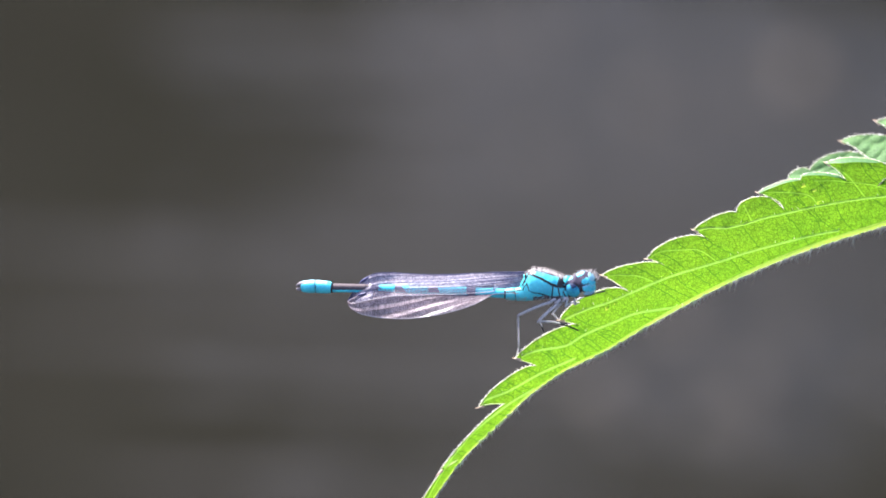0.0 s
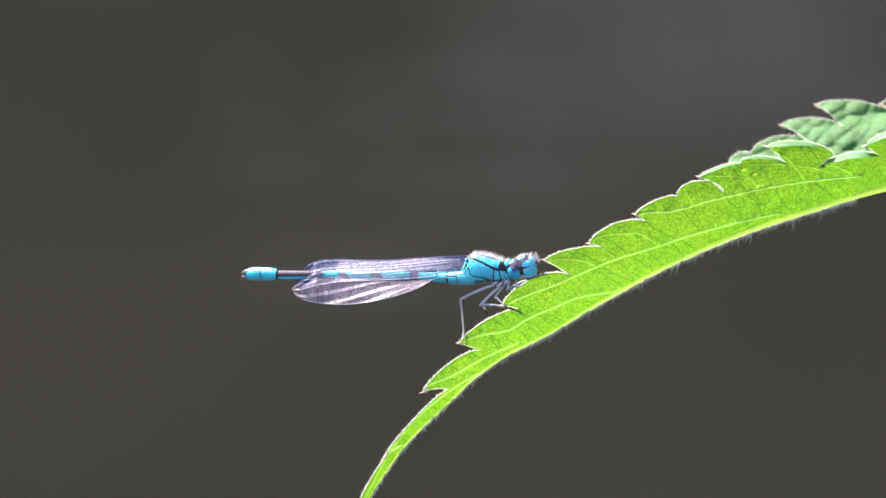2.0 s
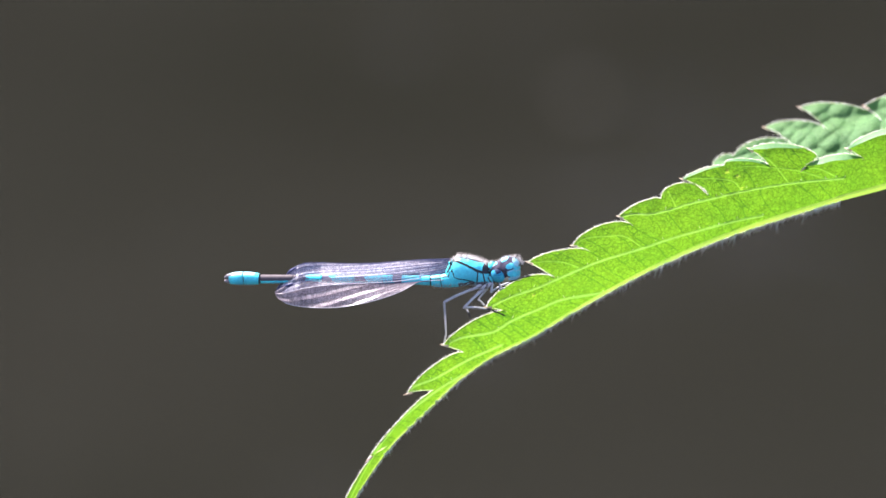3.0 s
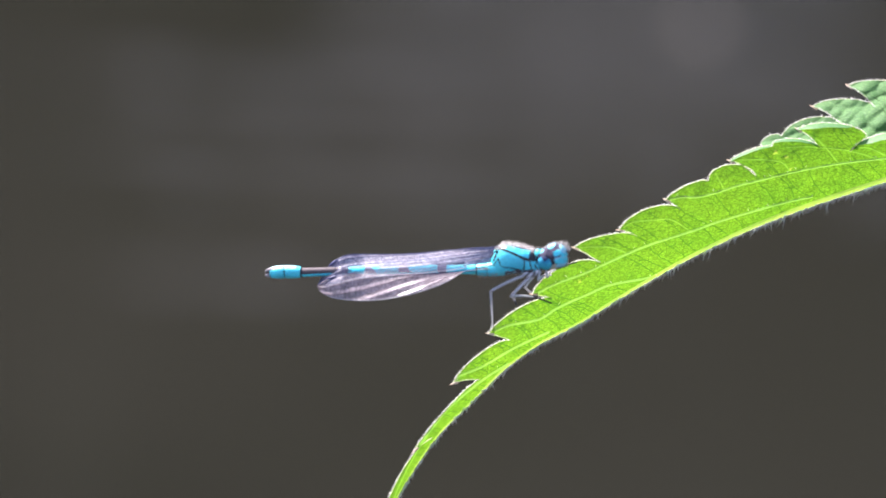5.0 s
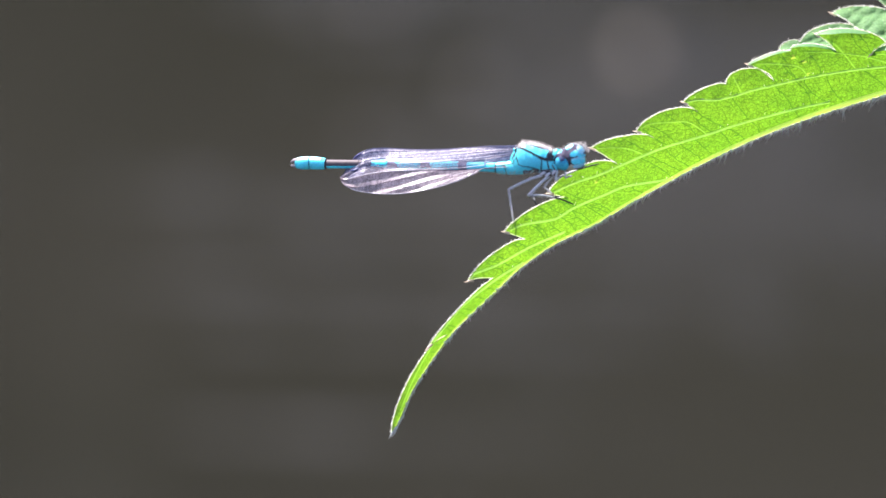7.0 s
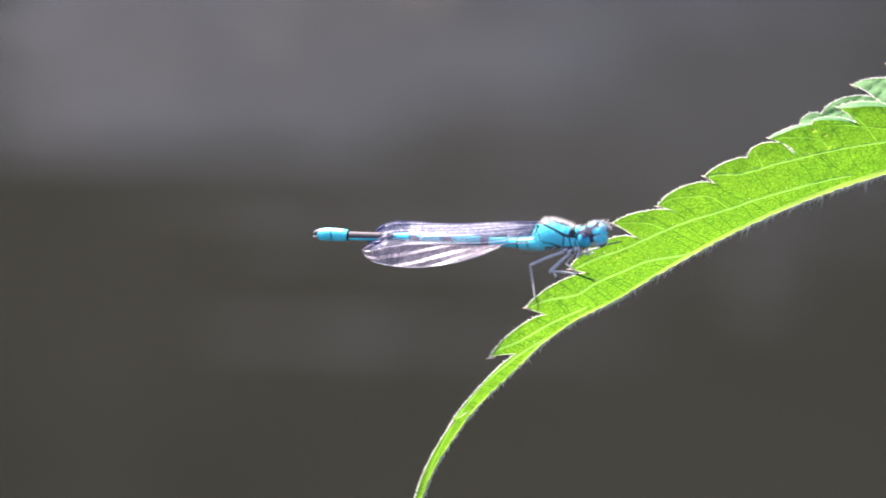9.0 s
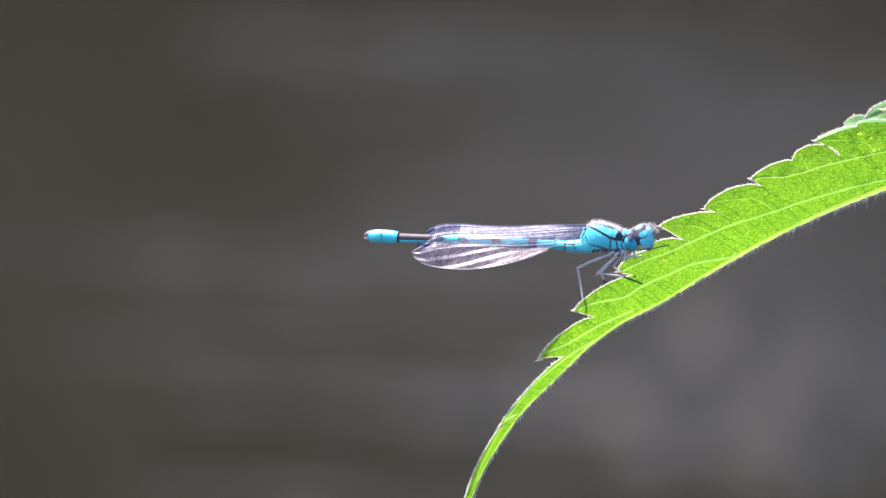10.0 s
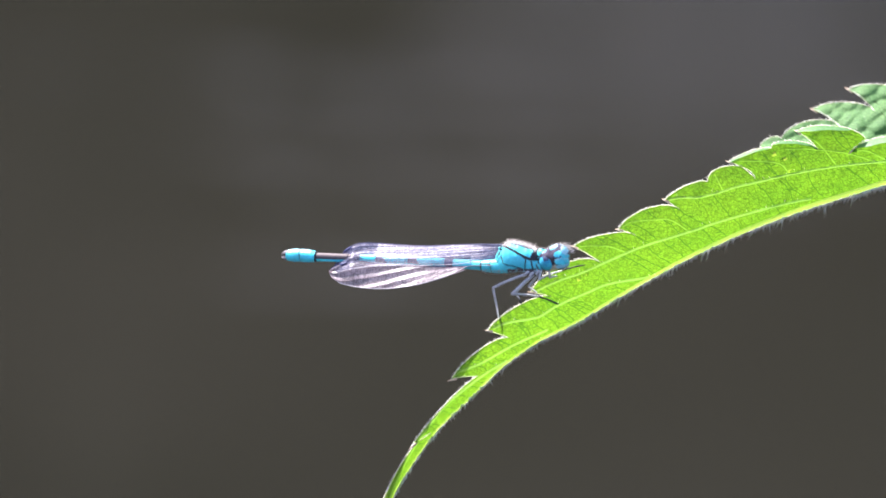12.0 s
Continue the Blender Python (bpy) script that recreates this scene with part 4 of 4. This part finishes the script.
def motions():
    walk(LEAF, [
        (0, pose(-0.08459, -0.00826, 0.61813, 70.00, 0.64, -0.23)),
        (0.2, pose(-0.08549, -0.00572, 0.61846, 70.00, 0.68, -0.25)),
        (0.3, pose(-0.08632, -0.00456, 0.61831, 70.00, 0.70, -0.26)),
        (0.5, pose(-0.08716, -0.00249, 0.61727, 70.00, 0.75, -0.27)),
        (0.7, pose(-0.08784, -0.00272, 0.61721, 70.00, 0.59, -0.21)),
        (0.8, pose(-0.08763, -0.00281, 0.61723, 70.00, 0.51, -0.19)),
        (1, pose(-0.08849, -0.00338, 0.61619, 70.00, 0.35, -0.13)),
        (1.2, pose(-0.08880, -0.00620, 0.61559, 70.00, -0.19, 0.07)),
        (1.3, pose(-0.08921, -0.00762, 0.61523, 70.00, -0.46, 0.17)),
        (1.5, pose(-0.08783, -0.00992, 0.61599, 70.00, -1.00, 0.36)),
        (1.7, pose(-0.08721, -0.00717, 0.61771, 70.00, -0.49, 0.18)),
        (1.8, pose(-0.08796, -0.00581, 0.61850, 70.00, -0.24, 0.09)),
        (2, pose(-0.08841, -0.00387, 0.61790, 70.00, 0.27, -0.10)),
        (2.2, pose(-0.08723, -0.00510, 0.61776, 70.00, 0.16, -0.06)),
        (2.3, pose(-0.08685, -0.00543, 0.61848, 70.00, 0.11, -0.04)),
        (2.5, pose(-0.08720, -0.00662, 0.61839, 70.00, -0.00, 0.00)),
        (2.6, pose(-0.08829, -0.00408, 0.61756, 70.00, 0.19, -0.07)),
        (2.7, pose(-0.08878, -0.00160, 0.61647, 70.00, 0.39, -0.14)),
        (4.3, pose(-0.09067, -0.01021, 0.61679, 70.00, -0.85, 0.31)),
        (4.4, pose(-0.08927, -0.01050, 0.61714, 70.00, -0.75, 0.27)),
        (4.5, pose(-0.08908, -0.01079, 0.61745, 70.00, -0.64, 0.23)),
        (4.6, pose(-0.08883, -0.01134, 0.61828, 70.00, -0.64, 0.23)),
        (4.7, pose(-0.08916, -0.01217, 0.61834, 70.00, -0.64, 0.23)),
        (4.8, pose(-0.08905, -0.01269, 0.61924, 70.00, -0.63, 0.23)),
        (5, pose(-0.08854, -0.01447, 0.61899, 70.00, -0.63, 0.23)),
        (5.2, pose(-0.08722, -0.01271, 0.61860, 70.00, -0.19, 0.07)),
        (5.3, pose(-0.08667, -0.01152, 0.61922, 70.00, 0.03, -0.01)),
        (5.5, pose(-0.08593, -0.00950, 0.61950, 70.00, 0.46, -0.17)),
        (5.7, pose(-0.08520, -0.00964, 0.61779, 70.00, 0.46, -0.17)),
        (5.8, pose(-0.08424, -0.00919, 0.61833, 70.00, 0.46, -0.17)),
        (6, pose(-0.08375, -0.00831, 0.61937, 70.00, 0.46, -0.17)),
        (6.1, pose(-0.08327, -0.00917, 0.61907, 70.00, 0.42, -0.15)),
        (6.2, pose(-0.08428, -0.00919, 0.62104, 70.00, 0.39, -0.14)),
        (6.3, pose(-0.08457, -0.01001, 0.62088, 70.00, 0.36, -0.13)),
        (6.4, pose(-0.08534, -0.01046, 0.62167, 70.00, 0.32, -0.12)),
        (6.5, pose(-0.08659, -0.01109, 0.62201, 70.00, 0.29, -0.11)),
        (6.6, pose(-0.08774, -0.01028, 0.62362, 70.00, 0.29, -0.11)),
        (6.7, pose(-0.08808, -0.01012, 0.62349, 70.00, 0.30, -0.11)),
        (8.3, pose(-0.09346, -0.00779, 0.62087, 70.00, 0.35, -0.13)),
        (8.4, pose(-0.09322, -0.00795, 0.61986, 70.00, 0.35, -0.13)),
        (8.5, pose(-0.09256, -0.00787, 0.61951, 70.00, 0.36, -0.13)),
        (8.7, pose(-0.09043, -0.01087, 0.61824, 70.00, 0.18, -0.06)),
        (8.8, pose(-0.08919, -0.01201, 0.61851, 70.00, 0.09, -0.03)),
        (9, pose(-0.08781, -0.01426, 0.61918, 70.00, -0.09, 0.03)),
        (9.2, pose(-0.08619, -0.01432, 0.61966, 70.00, -0.19, 0.07)),
        (9.3, pose(-0.08593, -0.01435, 0.61991, 70.00, -0.23, 0.08)),
        (9.5, pose(-0.08513, -0.01474, 0.61950, 70.00, -0.33, 0.12)),
        (9.7, pose(-0.08414, -0.01285, 0.61856, 70.00, -0.37, 0.13)),
        (9.8, pose(-0.08410, -0.01140, 0.61943, 70.00, -0.39, 0.14)),
        (10, pose(-0.08479, -0.00924, 0.61922, 70.00, -0.43, 0.16)),
        (10.2, pose(-0.08493, -0.01058, 0.61983, 70.00, -0.57, 0.21)),
        (10.3, pose(-0.08514, -0.01167, 0.61901, 70.00, -0.64, 0.23)),
        (10.5, pose(-0.08625, -0.01323, 0.61902, 70.00, -0.78, 0.28)),
        (10.7, pose(-0.08760, -0.01198, 0.62005, 70.00, -0.94, 0.34)),
        (10.8, pose(-0.08792, -0.01156, 0.62000, 70.00, -1.02, 0.37)),
        (11, pose(-0.08767, -0.01110, 0.61883, 70.00, -1.17, 0.43)),
        (11.2, pose(-0.08770, -0.01236, 0.61906, 70.00, -1.07, 0.39)),
        (11.3, pose(-0.08857, -0.01297, 0.61923, 70.00, -1.02, 0.37)),
        (11.4, pose(-0.08968, -0.01379, 0.61884, 70.00, -0.97, 0.35)),
        (11.5, pose(-0.09006, -0.01428, 0.61935, 70.00, -0.92, 0.33)),
        (11.6, pose(-0.09050, -0.01343, 0.61890, 70.00, -0.75, 0.27)),
        (11.7, pose(-0.09093, -0.01230, 0.61921, 70.00, -0.58, 0.21)),
        (11.8, pose(-0.09138, -0.01146, 0.61874, 70.00, -0.41, 0.15)),
        (11.9, pose(-0.09148, -0.01046, 0.61865, 70.00, -0.24, 0.09)),
        (12, pose(-0.09187, -0.00936, 0.61888, 70.00, -0.08, 0.03)),
    ])
    walk(RIPPLE_UPPER, [
        (0, pose(0.105, 1.930, -0.0020)),
        (0.25, pose(0.090, 1.925, -0.0027)),
        (0.5, pose(0.078, 2.010, -0.0108)),
        (1, pose(0.043, 1.968, -0.0085)),
        (1.4, pose(0.081, 1.900, -0.0013)),
        (1.5, pose(0.051, 1.899, -0.0007)),
        (2, pose(0.048, 2.004, -0.0108)),
        (2.4, pose(0.047, 1.893, -0.0054)),
        (2.5, pose(0.059, 1.907, -0.0041)),
        (3.2, pose(0.012, 1.888, -0.0121)),
        (3.8, pose(0.034, 1.918, -0.0027)),
        (4.5, pose(0.089, 1.964, -0.0108)),
        (5, pose(0.060, 1.943, -0.0068)),
        (5.5, pose(0.027, 1.939, -0.0020)),
        (6, pose(-0.025, 1.926, -0.0013)),
        (6.5, pose(0.058, 1.896, -0.0108)),
        (7.2, pose(0.012, 1.823, -0.0041)),
        (7.8, pose(0.013, 1.793, -0.0121)),
        (8.5, pose(0.023, 1.814, -0.0067)),
        (9, pose(-0.070, 1.969, -0.0000)),
        (9.5, pose(0.015, 1.938, -0.0108)),
        (9.8, pose(-0.011, 1.899, -0.0013)),
        (10, pose(-0.001, 1.904, -0.0115)),
        (10.5, pose(0.008, 1.934, -0.0024)),
        (10.75, pose(0.000, 1.917, -0.0128)),
        (11, pose(-0.035, 1.966, -0.0007)),
        (11.5, pose(0.005, 1.947, -0.0120)),
        (11.8, pose(-0.006, 1.918, -0.0000)),
        (12, pose(0.021, 1.981, -0.0108)),
    ])
    walk(RIPPLE_LOWER, [
        (0, pose(0.112, 1.593, -0.0027)),
        (0.5, pose(0.100, 1.570, -0.0108)),
        (1, pose(0.053, 1.630, -0.0128)),
        (1.5, pose(0.033, 1.598, -0.0132)),
        (2, pose(0.056, 1.596, -0.0132)),
        (2.5, pose(0.111, 1.599, -0.0020)),
        (3.3, pose(0.058, 1.588, -0.0132)),
        (4.5, pose(0.083, 1.601, -0.0088)),
        (5, pose(0.090, 1.560, -0.0092)),
        (5.5, pose(0.090, 1.519, -0.0020)),
        (6, pose(0.088, 1.527, -0.0067)),
        (6.5, pose(0.100, 1.530, -0.0108)),
        (7.4, pose(0.018, 1.538, -0.0067)),
        (8.5, pose(0.101, 1.577, -0.0027)),
        (9, pose(0.100, 1.655, -0.0067)),
        (9.5, pose(0.090, 1.518, -0.0132)),
        (10, pose(0.098, 1.527, -0.0020)),
        (10.5, pose(0.099, 1.563, -0.0055)),
        (11, pose(0.081, 1.597, -0.0054)),
        (11.5, pose(0.095, 1.571, -0.0098)),
        (12, pose(0.098, 1.572, -0.0108)),
    ])
    walk(RIPPLE_WIDE, [
        (0, pose(0.112, 1.735, -0.0020)),
        (0.5, pose(0.141, 1.957, -0.0037)),
        (1, pose(0.143, 1.957, -0.0031)),
        (1.5, pose(0.125, 1.724, -0.0033)),
        (2, pose(0.147, 1.952, -0.0031)),
        (2.4, pose(0.124, 1.730, -0.0019)),
        (2.5, pose(0.124, 1.730, -0.0019)),
        (3.2, pose(0.129, 1.713, -0.0046)),
        (3.8, pose(0.127, 1.708, -0.0026)),
        (4.5, pose(0.140, 1.923, -0.0033)),
        (5, pose(0.095, 1.906, -0.0027)),
        (5.5, pose(0.109, 1.662, -0.0028)),
        (6, pose(0.105, 1.645, -0.0030)),
        (6.5, pose(0.122, 1.854, -0.0031)),
        (7.3, pose(0.107, 1.626, -0.0026)),
        (8.5, pose(0.106, 1.643, -0.0020)),
        (9, pose(0.121, 1.821, -0.0025)),
        (9.5, pose(0.116, 1.892, -0.0035)),
        (10, pose(0.095, 1.677, -0.0025)),
        (10.5, pose(0.095, 1.684, -0.0033)),
        (11, pose(0.102, 1.735, -0.0017)),
        (11.5, pose(0.090, 1.800, -0.0029)),
        (12, pose(0.121, 1.924, -0.0028)),
    ])
    walk(RIPPLE_MIDDLE, [
        (0, pose(0.074, 1.758, -0.0067)),
        (0.5, pose(0.054, 1.772, -0.0132)),
        (1, pose(0.022, 1.793, -0.0088)),
        (1.5, pose(0.002, 1.805, -0.0054)),
        (2, pose(-0.008, 1.803, -0.0128)),
        (2.5, pose(-0.040, 1.765, -0.0074)),
        (3.4, pose(-0.029, 1.779, -0.0132)),
        (4.5, pose(-0.014, 1.903, -0.0108)),
        (5, pose(-0.063, 1.699, -0.0115)),
        (5.5, pose(-0.098, 1.901, -0.0095)),
        (6, pose(-0.107, 1.727, -0.0027)),
        (6.5, pose(-0.096, 1.727, -0.0132)),
        (7.3, pose(-0.071, 1.721, -0.0054)),
        (8.5, pose(-0.085, 1.772, -0.0108)),
        (9, pose(-0.127, 1.856, -0.0081)),
        (9.5, pose(-0.108, 1.833, -0.0132)),
        (10, pose(-0.040, 1.754, -0.0081)),
        (10.5, pose(-0.139, 1.935, -0.0054)),
        (11, pose(-0.082, 1.721, -0.0121)),
        (11.5, pose(-0.081, 1.758, -0.0131)),
        (12, pose(-0.056, 1.795, -0.0132)),
    ])
    walk(FLY, [
        (0, pose(0.01309, -0.00554, 0.61927, 69.93, -0.54, -6.70)),
        (0.2, pose(0.01217, -0.00299, 0.61965, 69.93, -0.56, -6.80)),
        (0.3, pose(0.01134, -0.00182, 0.61953, 69.93, -0.58, -6.85)),
        (0.5, pose(0.01049, 0.00027, 0.61855, 69.93, -0.60, -6.96)),
        (0.7, pose(0.00980, 0.00004, 0.61848, 69.96, -0.88, -6.93)),
        (0.8, pose(0.01000, -0.00005, 0.61850, 69.98, -1.01, -6.92)),
        (1, pose(0.00913, -0.00062, 0.61745, 70.01, -1.29, -6.89)),
        (1.2, pose(0.00878, -0.00344, 0.61684, 70.07, -1.69, -5.52)),
        (1.3, pose(0.00835, -0.00487, 0.61647, 70.09, -1.90, -4.84)),
        (1.5, pose(0.00969, -0.00718, 0.61721, 70.10, -2.31, -3.47)),
        (1.7, pose(0.01033, -0.00442, 0.61895, 70.13, -2.37, -5.88)),
        (1.8, pose(0.00961, -0.00306, 0.61975, 70.14, -2.40, -7.09)),
        (2, pose(0.00920, -0.00110, 0.61919, 70.12, -2.46, -9.50)),
        (2.2, pose(0.01037, -0.00234, 0.61903, 70.14, -2.49, -8.60)),
        (2.3, pose(0.01074, -0.00267, 0.61974, 70.15, -2.51, -8.15)),
        (2.5, pose(0.01039, -0.00387, 0.61964, 70.16, -2.54, -7.26)),
        (2.6, pose(0.00930, -0.00132, 0.61881, 70.13, -2.35, -7.33)),
        (2.7, pose(0.00879, 0.00115, 0.61773, 70.11, -2.16, -7.40)),
        (4.3, pose(0.00701, -0.00749, 0.61796, 70.13, -2.52, -3.88)),
        (4.4, pose(0.00839, -0.00777, 0.61831, 70.14, -2.59, -4.34)),
        (4.5, pose(0.00859, -0.00806, 0.61863, 70.15, -2.65, -4.79)),
        (4.6, pose(0.00884, -0.00862, 0.61944, 70.15, -2.69, -4.78)),
        (4.7, pose(0.00850, -0.00945, 0.61950, 70.16, -2.72, -4.77)),
        (4.8, pose(0.00862, -0.00997, 0.62039, 70.16, -2.76, -4.76)),
        (5, pose(0.00913, -0.01176, 0.62013, 70.17, -2.83, -4.74)),
        (5.2, pose(0.01045, -0.01000, 0.61974, 70.16, -2.61, -6.16)),
        (5.3, pose(0.01101, -0.00881, 0.62037, 70.15, -2.50, -6.87)),
        (5.5, pose(0.01177, -0.00678, 0.62065, 70.11, -2.28, -8.28)),
        (5.7, pose(0.01251, -0.00692, 0.61896, 70.06, -1.96, -8.68)),
        (5.8, pose(0.01347, -0.00647, 0.61950, 70.03, -1.80, -8.88)),
        (6, pose(0.01397, -0.00559, 0.62054, 69.98, -1.48, -9.29)),
        (6.1, pose(0.01446, -0.00646, 0.62022, 70.03, -1.90, -9.82)),
        (6.2, pose(0.01347, -0.00649, 0.62216, 70.08, -2.32, -10.35)),
        (6.3, pose(0.01320, -0.00731, 0.62199, 70.15, -2.73, -10.88)),
        (6.4, pose(0.01245, -0.00777, 0.62276, 70.22, -3.15, -11.42)),
        (6.5, pose(0.01121, -0.00840, 0.62308, 70.29, -3.56, -11.95)),
        (6.6, pose(0.01007, -0.00760, 0.62468, 70.29, -3.53, -12.05)),
        (6.7, pose(0.00974, -0.00744, 0.62456, 70.28, -3.50, -12.15)),
        (8.3, pose(0.00436, -0.00510, 0.62194, 70.13, -2.99, -13.75)),
        (8.4, pose(0.00460, -0.00526, 0.62094, 70.12, -2.96, -13.85)),
        (8.5, pose(0.00526, -0.00518, 0.62059, 70.11, -2.93, -13.95)),
        (8.7, pose(0.00742, -0.00819, 0.61930, 70.09, -2.86, -13.95)),
        (8.8, pose(0.00867, -0.00934, 0.61956, 70.08, -2.83, -13.95)),
        (9, pose(0.01010, -0.01159, 0.62019, 70.07, -2.77, -13.96)),
        (9.2, pose(0.01170, -0.01166, 0.62065, 70.08, -2.86, -14.31)),
        (9.3, pose(0.01195, -0.01170, 0.62089, 70.08, -2.91, -14.48)),
        (9.5, pose(0.01275, -0.01209, 0.62046, 70.10, -3.01, -14.83)),
        (9.7, pose(0.01374, -0.01020, 0.61953, 70.09, -3.06, -15.19)),
        (9.8, pose(0.01379, -0.00875, 0.62041, 70.09, -3.08, -15.38)),
        (10, pose(0.01311, -0.00658, 0.62021, 70.09, -3.13, -15.74)),
        (10.2, pose(0.01299, -0.00793, 0.62081, 70.14, -3.27, -15.32)),
        (10.3, pose(0.01279, -0.00902, 0.61998, 70.17, -3.35, -15.12)),
        (10.5, pose(0.01170, -0.01058, 0.61999, 70.22, -3.49, -14.70)),
        (10.7, pose(0.01036, -0.00933, 0.62103, 70.30, -3.85, -15.07)),
        (10.8, pose(0.01003, -0.00891, 0.62098, 70.34, -4.02, -15.26)),
        (11, pose(0.01028, -0.00844, 0.61983, 70.43, -4.38, -15.64)),
        (11.2, pose(0.01024, -0.00971, 0.62004, 70.42, -4.34, -15.54)),
        (11.3, pose(0.00936, -0.01033, 0.62020, 70.42, -4.33, -15.49)),
        (11.4, pose(0.00826, -0.01115, 0.61980, 70.42, -4.31, -15.44)),
        (11.5, pose(0.00788, -0.01164, 0.62029, 70.41, -4.29, -15.40)),
        (11.6, pose(0.00746, -0.01078, 0.61986, 70.35, -4.10, -15.70)),
        (11.7, pose(0.00706, -0.00965, 0.62018, 70.29, -3.91, -16.01)),
        (11.8, pose(0.00663, -0.00880, 0.61972, 70.23, -3.72, -16.31)),
        (11.9, pose(0.00654, -0.00781, 0.61964, 70.16, -3.53, -16.62)),
        (12, pose(0.00617, -0.00670, 0.61988, 70.10, -3.34, -16.93)),
    ])


motions()
